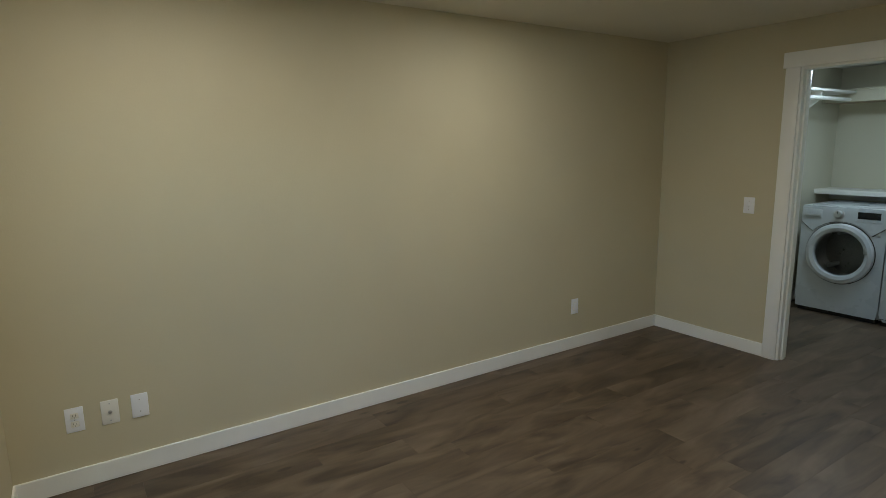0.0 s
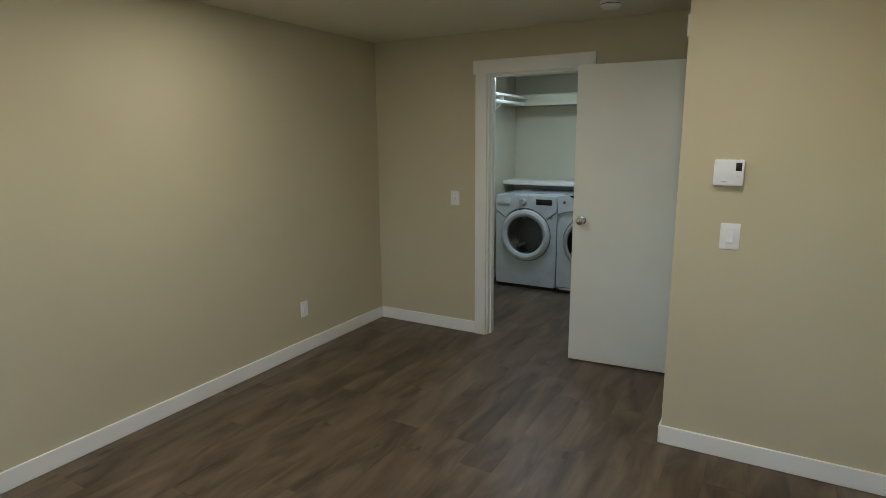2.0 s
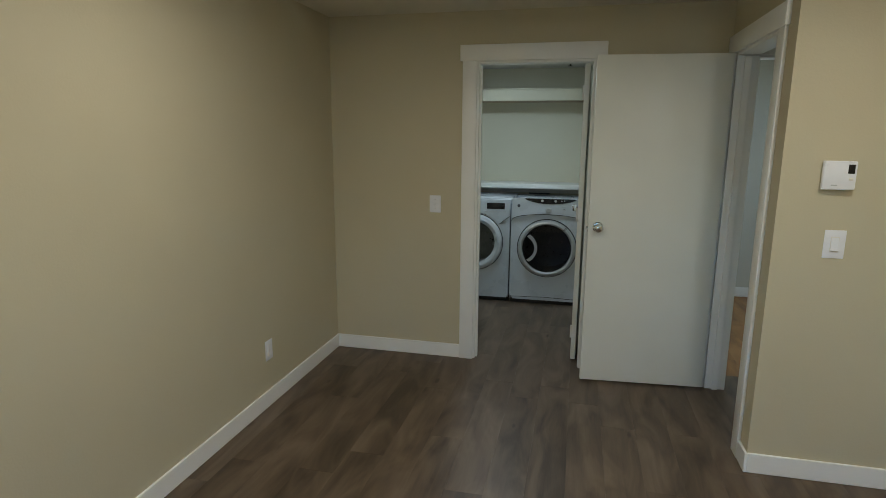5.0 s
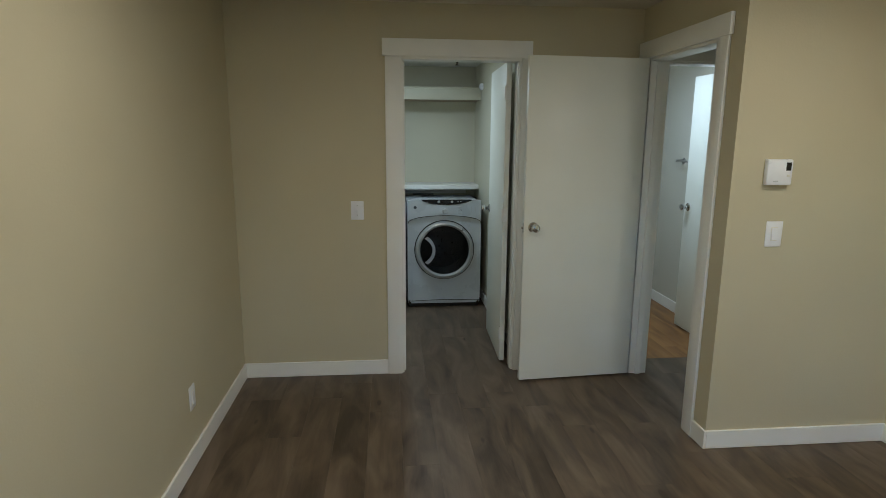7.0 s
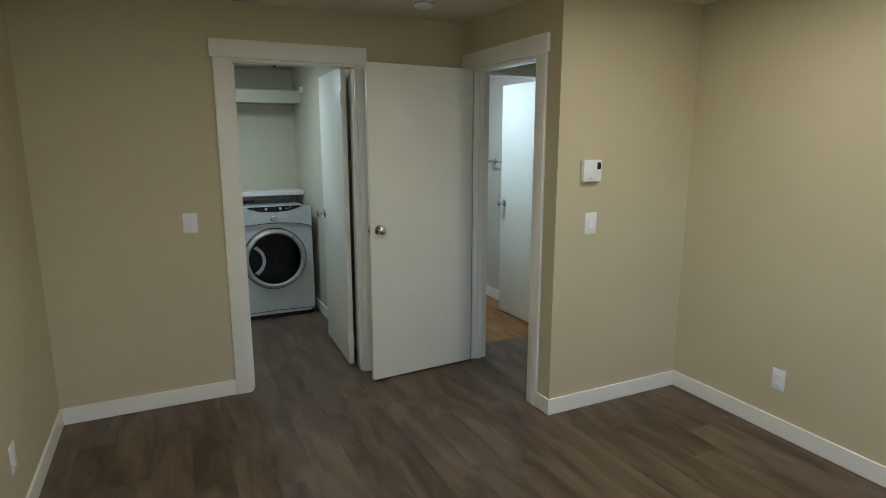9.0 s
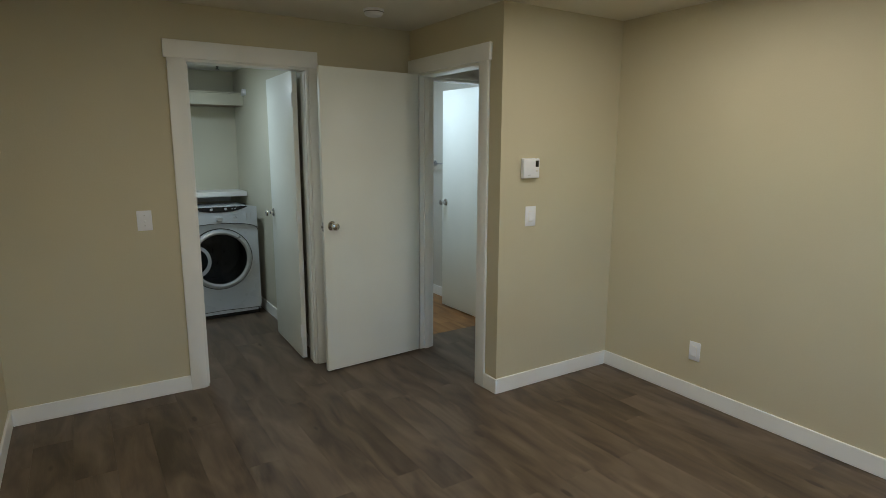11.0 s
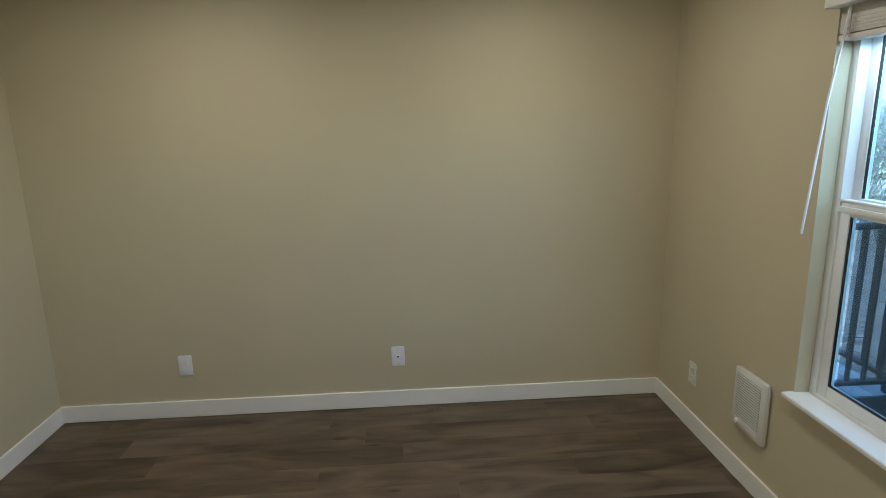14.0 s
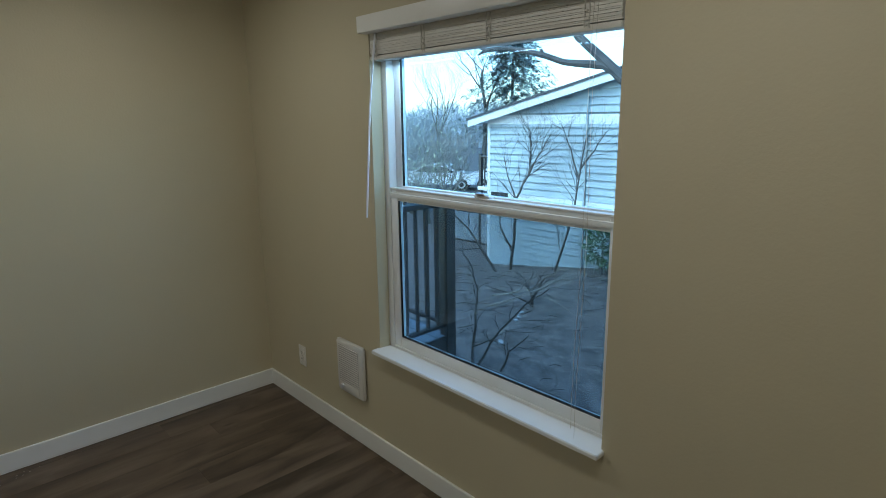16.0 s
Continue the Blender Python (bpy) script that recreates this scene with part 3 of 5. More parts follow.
def plate(name, m, label, face, w=0.074, h=0.119, group="wall plates", material=PLASTIC):
    """A wall plate; face names what sits in it."""
    ob = thing(name, label, "wall plate", m, group)
    part("cover", boxes(((-w / 2, 0, -h / 2), (w / 2, 0.006, h / 2)), bevel=0.003), material, ob)
    if face == "socket":
        for z in (0.020, -0.020):
            f = part("socket_face", boxes(((-0.0165, 0.005, z - 0.0135), (0.0165, 0.008, z + 0.0135)), bevel=0.004), IVORY, ob)
            part("slot", boxes(((-0.0075, 0.0072, z - 0.004), (-0.0055, 0.0083, z + 0.006)), ((0.0055, 0.0072, z - 0.003), (0.0075, 0.0083, z + 0.006)), ((-0.002, 0.0072, z - 0.010), (0.002, 0.0083, z - 0.0065))), SLOT, f, "dark outlet slots")
        screw(ob, 0, 0, 0.006)
    elif face == "rocker":
        part("switch_insert", boxes(((-0.0165, 0.005, -0.0335), (0.0165, 0.0075, 0.0335)), bevel=0.001), IVORY, ob)
        part("rocker", slab(bmesh.new(), [(0.0075, -0.03), (0.0125, -0.028), (0.0085, 0.03), (0.0075, 0.03)], Matrix.Translation((-0.0145, 0, 0)) @ Matrix(((0, 0, 1, 0), (1, 0, 0, 0), (0, 1, 0, 0), (0, 0, 0, 1))), 0.029), PLASTIC, ob)
    elif face == "toggle":
        part("toggle", boxes(((-0.005, 0.005, -0.010), (0.005, 0.018, 0.003)), bevel=0.002), PLASTIC, ob)
        screw(ob, 0, 0.03, 0.006), screw(ob, 0, -0.03, 0.006)
    elif face == "coax":
        part("jack", lathe(bmesh.new(), [(0.0085, 0.0), (0.0085, 0.003), (0.0055, 0.004), (0.0055, 0.011), (0.002, 0.011), (0.002, 0.006), (0, 0.006)], Matrix.Translation((0, 0.006, 0)) @ pose(0, 0, 0, -90), 12), STEEL, ob, "dark metal jack")
        screw(ob, 0, 0.042, 0.006), screw(ob, 0, -0.042, 0.006)
    elif face == "phone":
        part("jack", boxes(((-0.008, 0.005, -0.007), (0.008, 0.0085, 0.007)), bevel=0.001), IVORY, ob)
        part("socket_hole", boxes(((-0.0055, 0.008, -0.005), (0.0055, 0.0092, 0.004))), SLOT, ob, "dark jack opening")
        screw(ob, 0, 0.042, 0.006), screw(ob, 0, -0.042, 0.006)
    else:
        screw(ob, 0, 0.03, 0.006), screw(ob, 0, -0.03, 0.006)
    return ob


WEST, NORTH, EAST, SOUTH = -90, 180, 90, 0
plate("power_outlet", pose(XA, 0.775, 0.340, 0, 0, WEST), "white duplex power outlet on the beige wall", "socket")
plate("cable_outlet", pose(XA, 0.918, 0.340, 0, 0, WEST), "white cable plate with a jack on the beige wall", "coax", material=IVORY)
plate("blank_plate", pose(XA, 1.045, 0.340, 0, 0, WEST), "blank white cover plate on the beige wall", "blank")
plate("power_outlet", pose(XA, 4.032, 0.336, 0, 0, WEST), "white power outlet near the room corner", "rocker")
plate("light_switch", pose(-1.479, YB, 1.105, 0, 0, NORTH), "white toggle light switch beside the laundry door", "toggle", w=0.08)
plate("light_switch", pose(0.566, YD, 1.119, 0, 0, NORTH), "white rocker light switch under the thermostat", "rocker", w=0.084, h=0.124)
plate("power_outlet", pose(XE, 3.236, 0.310, 0, 0, EAST), "white power outlet low on the beige wall", "rocker")
plate("phone_outlet", pose(XE, 2.052, 0.307, 0, 0, EAST), "white phone plate low on the beige wall", "phone")
plate("power_outlet", pose(0.915, YF, 0.305, 0, 0, SOUTH), "ivory power outlet beside the wall heater", "socket", material=IVORY)

# thermostat
th = thing("thermostat", "white wall thermostat with a small dark display", "thermostat", pose(0.540, YD, 1.416, 0, 0, NORTH))
part("back_plate", boxes(((-0.058, 0, -0.062), (0.058, 0.010, 0.060)), bevel=0.003), PLASTIC, th)
part("case", boxes(((-0.063, 0.009, -0.060), (0.063, 0.034, 0.060)), bevel=0.007), PLASTIC, th)
part("display", boxes(((-0.053, 0.033, 0.008), (-0.028, 0.0352, 0.046)), bevel=0.001), BLACK, th, "dark display")
part("button", boxes(((-0.050, 0.033, -0.020), (-0.034, 0.036, -0.010)), bevel=0.0015), IVORY, th)
part("print_bar", boxes(((0.006, 0.0335, -0.043), (0.030, 0.0344, -0.039))), SILVER, th, "small grey print")

# fan heater in the wall under the window side
ht = thing("wall_heater", "white louvred wall heater set low in the wall", "wall heater", pose(0.402, YF, 0.397, 0, 0, SOUTH) @ Matrix.Diagonal((0.93, 1, 0.93, 1)))
part("surround", boxes(((-0.123, 0, -0.155), (0.123, 0.030, 0.150)), bevel=0.018), HEATER, ht)
# solid sheet whose grey stands for the shade between louvres
part("grille_bed", boxes(((-0.090, 0.0285, -0.088), (0.090, 0.0315, 0.122))), mat("louvre_shade_grey", (0.42, 0.41, 0.39), 0.7), ht, "grey sheet coloured as the shade between the louvres")
for i in range(17):
    part("louvre", boxes(((-0.089, 0.030, -0.084 + i * 0.0123), (0.089, 0.0350, -0.0777 + i * 0.0123)), bevel=0.001), HEATER, ht)
part("lower_panel", boxes(((-0.090, 0.0285, -0.133), (0.090, 0.0325, -0.093)), bevel=0.002), HEATER, ht)
part("heater_knob", lathe(bmesh.new(), [(0.013, 0), (0.012, 0.010), (0.0, 0.011)], Matrix.Translation((0.062, 0.032, -0.113)) @ pose(0, 0, 0, -90), 18), PLASTIC, ht, "white control knob")

# ceiling fittings
sm = thing("smoke_detector", "round white smoke detector on the ceiling", "smoke detector", pose(-0.19, 4.55, H, 180))
part("base", lathe(bmesh.new(), [(0.0, 0), (0.062, 0), (0.062, 0.010), (0.058, 0.012)], Matrix(), 32), PLASTIC, sm)
part("dome", lathe(bmesh.new(), [(0.058, 0.012), (0.057, 0.026), (0.046, 0.038), (0.02, 0.041), (0.0, 0.041)], Matrix(), 32, False), PLASTIC, sm)
part("vent_ring", lathe(bmesh.new(), [(0.0575, 0.015), (0.0590, 0.017), (0.0575, 0.019)], Matrix(), 32, False), SLOT, sm, "dark vent slit")
LEDGLOW = glow_mat("downlight_lens", LED, 6.0)
first_can = None
for cx, cy in CANS:
    if first_can is None:
        first_can = thing("downlight", "round white recessed ceiling downlight, lit", "ceiling light", pose(cx, cy, H, 180), "ceiling downlights")
        part("trim_ring", lathe(bmesh.new(), [(0.068, 0.0), (0.068, 0.006), (0.09, 0.004), (0.092, 0.0)], Matrix(), 32, False), PLASTIC, first_can)
        part("lens", lathe(bmesh.new(), [(0.0, 0.003), (0.068, 0.003), (0.068, 0.0035)], Matrix(), 32, False), LEDGLOW, first_can, "glowing lens")
    else:
        copy_thing(first_can, pose(cx, cy, H, 180))
# the second, bathroom fixture is unseen and added to go with its fill light
for lx, ly, lz, r in ((-1.20, 6.1, LH, 0.15), (0.50, 5.72, H, 0.17)):
    cl = thing("ceiling_lamp", "round white flush ceiling lamp, lit", "ceiling light", pose(lx, ly, lz, 180))
    part("pan", lathe(bmesh.new(), [(0.0, 0), (r, 0), (r, 0.025), (r - 0.01, 0.03)], Matrix(), 32), PLASTIC, cl)
    part("diffuser", lathe(bmesh.new(), [(r - 0.01, 0.03), (r - 0.03, 0.06), (r * 0.4, 0.076), (0.0, 0.078)], Matrix(), 32, False), glow_mat("cool_diffuser", (0.86, 0.96, 1.0), 1.6), cl, "glowing diffuser")

sp = thing("sprinkler", "small fire sprinkler head on the laundry ceiling", "sprinkler", pose(-0.645, 6.80, LH, 180))
part("escutcheon", lathe(bmesh.new(), [(0.0, 0), (0.038, 0), (0.036, 0.006), (0.015, 0.010)], Matrix(), 20), CHROME, sp)
part("head", lathe(bmesh.new(), [(0.012, 0.008), (0.012, 0.03), (0.006, 0.035), (0.006, 0.05), (0.02, 0.051), (0.02, 0.054), (0, 0.054)], Matrix(), 16), SLOT, sp, "dark sprinkler head")


# ---- laundry ----
def front(x, z, y):
    """A pose on an appliance front: local x to the right as seen from the room, y up, z out of the front."""
    return Matrix.Translation((x, y, z)) @ Matrix(((1, 0, 0, 0), (0, 0, -1, 0), (0, 1, 0, 0), (0, 0, 0, 1)))


def arc(cx, cy, r, a0, a1, n):
    return [(cx + r * math.cos(radians(a0 + (a1 - a0) * i / n)), cy + r * math.sin(radians(a0 + (a1 - a0) * i / n))) for i in range(n + 1)]


def cabinet(w, h, depth, cz, r):
    """An open-fronted appliance body with a round porthole in its front sheet."""
    bm = bmesh.new()
    box(bm, (-w, 0.012, 0.04), (-w + 0.012, depth, h), 0.005), box(bm, (w - 0.012, 0.012, 0.04), (w, depth, h), 0.005)
    box(bm, (-w + 0.006, 0.012, h - 0.012), (w - 0.006, depth, h), 0.004), box(bm, (-w + 0.006, depth - 0.01, 0.05), (w - 0.006, depth, h - 0.006))
    n, circle, edge = 64, [], []
    for k in range(n):
        a = math.tau * (k + 0.5) / n
        c, s = math.cos(a), math.sin(a)
        up, down = h - cz, cz - 0.04
        t = min(w / abs(c), (up if s > 0 else down) / abs(s))
        circle.append((r * c, cz + r * s)), edge.append((t * c, cz + t * s))
    for y0 in (0.0, 0.012):
        ci, ed = [bm.verts.new((x, y0, z)) for x, z in circle], [bm.verts.new((x, y0, z)) for x, z in edge]
        for k in range(n):
            bm.faces.new((ci[k], ci[(k + 1) % n], ed[(k + 1) % n], ed[k]))
        if y0 == 0.0:
            first = ed
    for k in range(n):
        bm.faces.new((first[k], first[(k + 1) % n], ed[(k + 1) % n], ed[k]))
    return bm


def washer(m):
    """Front loader, 0.68 wide, 0.72 deep, front at local y 0, turned towards -y."""
    ob = thing("washing_machine", "white front-loading washing machine with a dark round door", "washing machine", m, "laundry machines")
    w, h = 0.335, 0.985
    part("cabinet", cabinet(w, h, 0.72, 0.575, 0.2), ENAMEL, ob)
    # near-black block painted as the shade in the gap under the washer
    part("underside_shade", boxes(((-w + 0.02, 0.03, 0.0), (w - 0.02, 0.70, 0.05))), SLOT, ob, "near-black block for the shaded gap under the cabinet")
    part("control_panel", slab(bmesh.new(), [(-w + 0.006, 0.835)] + [(0.0 + 0.30 * math.sin(radians(a)), 0.575 + 0.285 * math.cos(radians(a))) for a in range(-60, 61, 10) if abs(a) < 55] + [(w - 0.006, 0.835), (w - 0.006, 0.972), (-w + 0.006, 0.972)], front(0, 0, 0.002), 0.012), ENAMEL, ob)
    part("panel_seam", tube(bmesh.new(), [(-w + 0.004, -0.001, 0.83)] + [(0.31 * math.sin(radians(a)), -0.001, 0.572 + 0.285 * math.cos(radians(a))) for a in range(-50, 51, 10)] + [(w - 0.004, -0.001, 0.83)], [0.003] * 13, 5), SLOT, ob, "dark panel seam")
    drawer = part("detergent_drawer", boxes(((-0.315, -0.016, 0.875), (-0.165, 0.0, 0.955)), bevel=0.004), ENAMEL, ob)
    part("drawer_grip", boxes(((-0.305, -0.0185, 0.885), (-0.175, -0.014, 0.908)), bevel=0.004), SILVER, drawer, "grey finger grip")
    dial = part("dial", lathe(bmesh.new(), [(0.043, 0), (0.043, 0.006), (0.034, 0.010), (0.031, 0.032), (0.027, 0.035), (0, 0.035)], front(-0.028, 0.925, -0.010), 28), SILVER, ob, "silver program dial")
    part("dial_mark", boxes(((-0.0295, -0.047, 0.932), (-0.0265, -0.044, 0.952))), BLACK, dial)
    part("display", boxes(((0.115, -0.0125, 0.897), (0.285, -0.009, 0.955)), bevel=0.002), BLACK, ob, "black display window")
    for i in range(5):
        part("button", boxes(((0.10 + i * 0.042, -0.013, 0.868), (0.128 + i * 0.042, -0.009, 0.878)), bevel=0.002), SILVER, ob)
    part("badge", boxes(((0.265, -0.003, 0.755), (0.295, 0.001, 0.805)), bevel=0.001), SILVER, ob, "small grey energy sticker")
    part("maker_mark", boxes(((-0.318, -0.0125, 0.96), (-0.25, -0.009, 0.968))), SILVER, ob, "small grey marking")
    part("print_bar", boxes(((-0.28, -0.0125, 0.862), (-0.19, -0.0095, 0.867))), SILVER, ob, "thin grey print")
    ring = part("door_ring", lathe(bmesh.new(), [(0.268, -0.002), (0.270, 0.014), (0.258, 0.032), (0.232, 0.040), (0.205, 0.030), (0.196, 0.012), (0.194, 0.0)], front(0, 0.575, -0.001), 56, False), ENAMEL, ob, "white rounded door ring")
    part("door_seam", lathe(bmesh.new(), [(0.270, 0.0), (0.276, 0.0), (0.276, 0.002), (0.270, 0.002)], front(0, 0.575, -0.001), 56, False), SLOT, ob, "dark gap around the door")
    part("door_glass", lathe(bmesh.new(), [(0.196, 0.016), (0.170, 0.012), (0.11, 0.002), (0.0, -0.004)], front(0, 0.575, -0.001), 48, False), CLEARGLASS, ring, "dark bulging door glass")
    part("door_handle", boxes(((0.196, -0.046, 0.60), (0.226, -0.036, 0.66)), bevel=0.005), SILVER, ring)
    part("drum", lathe(bmesh.new(), [(0.198, 0.0), (0.20, -0.06), (0.235, -0.08), (0.235, -0.30), (0.08, -0.32), (0.0, -0.32)], front(0, 0.575, -0.004), 40, False), DRUM, ob, "dull steel drum")
    for k in range(3):
        a = radians(90 + 120 * k + 20)
        part("drum_fin", boxes(((0.18 * math.cos(a) - 0.018, 0.10, 0.575 + 0.18 * math.sin(a) - 0.018), (0.18 * math.cos(a) + 0.018, 0.29, 0.575 + 0.18 * math.sin(a) + 0.018)), bevel=0.01), SILVER, ob)
    return ob


def dryer(m):
    ob = thing("tumble_dryer", "white tumble dryer with a silver-ringed round door", "tumble dryer", m, "laundry machines")
    w, h = 0.337, 0.985
    part("cabinet", cabinet(w, h - 0.012, 0.74, 0.545, 0.226), ENAMEL, ob)
    # the dryer's shaded gap at the floor, again a near-black block
    part("underside_shade", boxes(((-w + 0.01, 0.03, 0.0), (w - 0.01, 0.72, 0.05))), SLOT, ob, "near-black block for the shaded gap under the cabinet")
    part("kick_seam", tube(bmesh.new(), [(-w + 0.004, -0.001, 0.062), (0, -0.003, 0.072), (w - 0.004, -0.001, 0.062)], [0.0025] * 3, 5), SLOT, ob)
    top = [(-w + 0.004, 0.79)] + [(w * math.sin(radians(a)) * 1.0, 0.79 + 0.075 * (math.cos(radians(a)) ** 0.8)) for a in range(-75, 76, 15)] + [(w - 0.004, 0.79), (w - 0.004, 1.0), (0.22, 1.014), (-0.22, 1.014), (-w + 0.004, 1.0)]
    part("control_panel", slab(bmesh.new(), top, front(0, 0, 0.03), 0.044), ENAMEL, ob)
    part("panel_seam", tube(bmesh.new(), [(x, -0.0135, z - 0.001) for x, z in top[:13]], [0.003] * 13, 5), SLOT, ob, "dark panel seam")
    part("glossy_band", slab(bmesh.new(), [(-0.215, 1.009), (-0.20, 0.995), (-0.14, 0.975), (-0.06, 0.964), (0.03, 0.961), (0.12, 0.966), (0.20, 0.983), (0.25, 1.004), (0.24, 1.010)], front(0, 0, -0.010), 0.007), BLACK, ob, "glossy black display band")
    for x, z, r in ((-0.055, 0.990, 0.012), (0.065, 0.990, 0.012), (-0.16, 0.985, 0.005), (0.12, 0.990, 0.005), (0.145, 0.992, 0.005)):
        part("indicator", lathe(bmesh.new(), [(r, 0), (r, 0.003), (0, 0.0035)], front(x, z, -0.0165), 14), SILVER, ob, "small bright indicator")
    part("dial", lathe(bmesh.new(), [(0.030, 0), (0.030, 0.006), (0.024, 0.009), (0.022, 0.028), (0.018, 0.031), (0, 0.031)], front(0.005, 0.905, -0.013), 26), SILVER, ob, "silver dial")
    for i in range(3):
        part("button", boxes(((0.125, -0.0175, 0.878 + i * 0.03), (0.155, -0.012, 0.888 + i * 0.03)), bevel=0.002), SILVER, ob)
    for i in range(2):
        part("print_bar", boxes(((0.24 + i * 0.035, -0.0165, 0.89), (0.246 + i * 0.035, -0.012, 0.945))), SILVER, ob, "small grey print")
    part("print_bar", boxes(((-0.05, -0.0165, 0.873), (0.0, -0.012, 0.879))), SILVER, ob, "small grey print")
    part("badge", lathe(bmesh.new(), [(0.014, 0), (0.014, 0.003), (0, 0.003)], front(-0.268, 0.938, -0.013), 20), mat("badge_blue_grey", (0.06, 0.07, 0.09), 0.3), ob, "round dark badge")
    ring = part("door_ring", lathe(bmesh.new(), [(0.266, -0.002), (0.268, 0.016), (0.258, 0.034), (0.240, 0.040), (0.226, 0.030), (0.222, 0.012)], front(0, 0.545, -0.001), 56, False), SILVER, ob, "broad silver door ring")
    part("door_seam", lathe(bmesh.new(), [(0.268, 0.0), (0.276, 0.0), (0.276, 0.003), (0.268, 0.003)], front(0, 0.545, -0.001), 56, False), SLOT, ob, "dark gap around the door")
    part("door_glass", lathe(bmesh.new(), [(0.224, 0.020), (0.16, 0.022), (0.0, 0.024)], front(0, 0.545, -0.001), 48, False), DARKGLASS, ring, "dark door glass")
    grip = arc(-0.235, 0.0, 0.150, -58, 58, 14)
    part("door_grip", slab(bmesh.new(), grip + [(x - 0.026, y * 0.86) for x, y in reversed(grip)], front(0, 0.545, -0.022), 0.020), SILVER, ring, "silver curved door grip")
    part("drum", lathe(bmesh.new(), [(0.224, 0.0), (0.222, -0.05), (0.26, -0.07), (0.26, -0.42), (0.0, -0.43)], front(0, 0.545, -0.004), 40, False), DRUM, ob, "dull steel drum")
    return ob


washer(pose(-1.463, 6.53, 0))
dryer(pose(-0.777, 6.515, 0))
shelf = thing("laundry_shelf", "white narrow shelf behind the laundry machines", "shelf", pose(0, 0, 1.05))
part("board", boxes(((LW + 0.001, 7.05, 0.0), (-0.385, LN - 0.001, 0.046)), bevel=0.003), SHELF, shelf)
part("cleat", boxes(((LW + 0.001, LN - 0.02, -0.07), (-0.47, LN - 0.001, 0.0))), SHELF, shelf)
hi = thing("closet_shelf", "boxed pale shelf high on the laundry back wall", "shelf", pose(0, 0, 1.915))
part("fascia", boxes(((LW + 0.001, 7.03, 0.0), (LE - 0.001, 7.05, 0.106)), bevel=0.002), LAUNDRY_WALL, hi)
part("top_edge", boxes(((LW + 0.001, 7.022, 0.106), (LE - 0.001, LN - 0.001, 0.118)), bevel=0.002), LAUNDRY_WALL, hi)
part("underside", boxes(((LW + 0.001, 7.05, 0.001), (LE - 0.001, LN - 0.001, 0.012))), ROD, hi, "brown underside of the high shelf")
rod = thing("rod_bracket", "white closet rod bracket on the laundry wall", "bracket", pose(LE, 6.93, 2.035))
part("socket", lathe(bmesh.new(), [(0.0, -0.034), (0.020, -0.034), (0.026, -0.028), (0.030, -0.001)], pose(0, 0, 0, 0, 90), 18), PLASTIC, rod)
part("arm", boxes(((-0.016, 0.02, -0.030), (-0.001, 0.095, -0.012)), bevel=0.002), PLASTIC, rod)
side = thing("side_shelf", "white side shelf with a rod under it", "shelf", pose(0, 0, 1.985))
part("board", boxes(((LW + 0.001, 5.6, 0.0), (LW + 0.30, 7.0, 0.022)), bevel=0.002), SHELF, side)
part("rail", lathe(bmesh.new(), [(0.0, 5.6), (0.016, 5.6), (0.016, 6.95), (0, 6.95)], Matrix.Translation((LW + 0.27, 0, -0.055)) @ pose(0, 0, 0, -90), 14), SHELF, side)
part("bracket", slab(bmesh.new(), [(0.0, 0.0), (0.28, 0.0), (0.28, -0.06), (0.02, -0.28), (0.0, -0.28)], Matrix.Translation((LW + 0.001, 6.40, 0)) @ pose(0, 0, 0, 90), 0.016), SHELF, side, "white angled bracket")
# dark grey plate on the back wall, between shelf and machine tops
vent = thing("wall_box", "dark grey plate on the laundry back wall", "water box", pose(-0.92, LN, 1.0))
part("box_face", boxes(((-0.11, -0.012, -0.035), (0.11, 0.0, 0.035)), bevel=0.002), mat("box_grey", (0.10, 0.10, 0.10), 0.6), vent)
hose = thing("dryer_cord", "black cord hanging beside the dryer", "cord", pose(-0.425, 7.0, 0))
part("cable", tube(bmesh.new(), [(0, 0.3, 0.95), (0.005, 0.05, 0.97), (0.008, -0.25, 0.94), (0.008, -0.36, 0.6), (0.006, -0.37, 0.1), (0.004, -0.30, 0.012)], [0.007] * 6, 6), BLACK, hose)

# ---- bathroom glimpse ----
bar = thing("towel_bar", "brushed steel towel bar on the bathroom wall", "towel bar", pose(BX1, 0, 1.372))
part("rail", lathe(bmesh.new(), [(0.008, 5.80), (0.008, 6.26)], Matrix.Translation((-0.065, 0, 0)) @ pose(0, 0, 0, -90), 12), STEEL, bar)
for y in (5.80, 6.26):
    part("post", lathe(bmesh.new(), [(0.027, 0), (0.025, 0.010), (0.011, 0.018), (0.010, 0.06), (0.014, 0.068), (0.0, 0.078)], Matrix.Translation((0, y, 0)) @ pose(0, 0, 0, 0, -90), 18), STEEL, bar)

# ---- outdoors ----
gxs = [-260, -60, -10, 0] + [3 + 0.5 * k for k in range(15)] + [12, 20, 60, 380]
gys = [-400, -60] + [-16 + 0.6 * k for k in range(29)] + [10, 60]
gbm = bmesh.new()
grid = [[gbm.verts.new((gx, gy, ground_z(gx) + (0.012 * math.sin(gx * 2.1 + gy) * math.cos(gy * 1.7) if 0 < gx < 11 and -9 < gy < -1.5 else 0))) for gy in gys] for gx in gxs]
for ga, gb in zip(grid, grid[1:]):
    for k in range(len(gys) - 1):
        gbm.faces.new((ga[k], gb[k], gb[k + 1], ga[k + 1]))
ground = structure("ground", gbm, SOIL, "dark wet soil strewn with leaves", "ground")
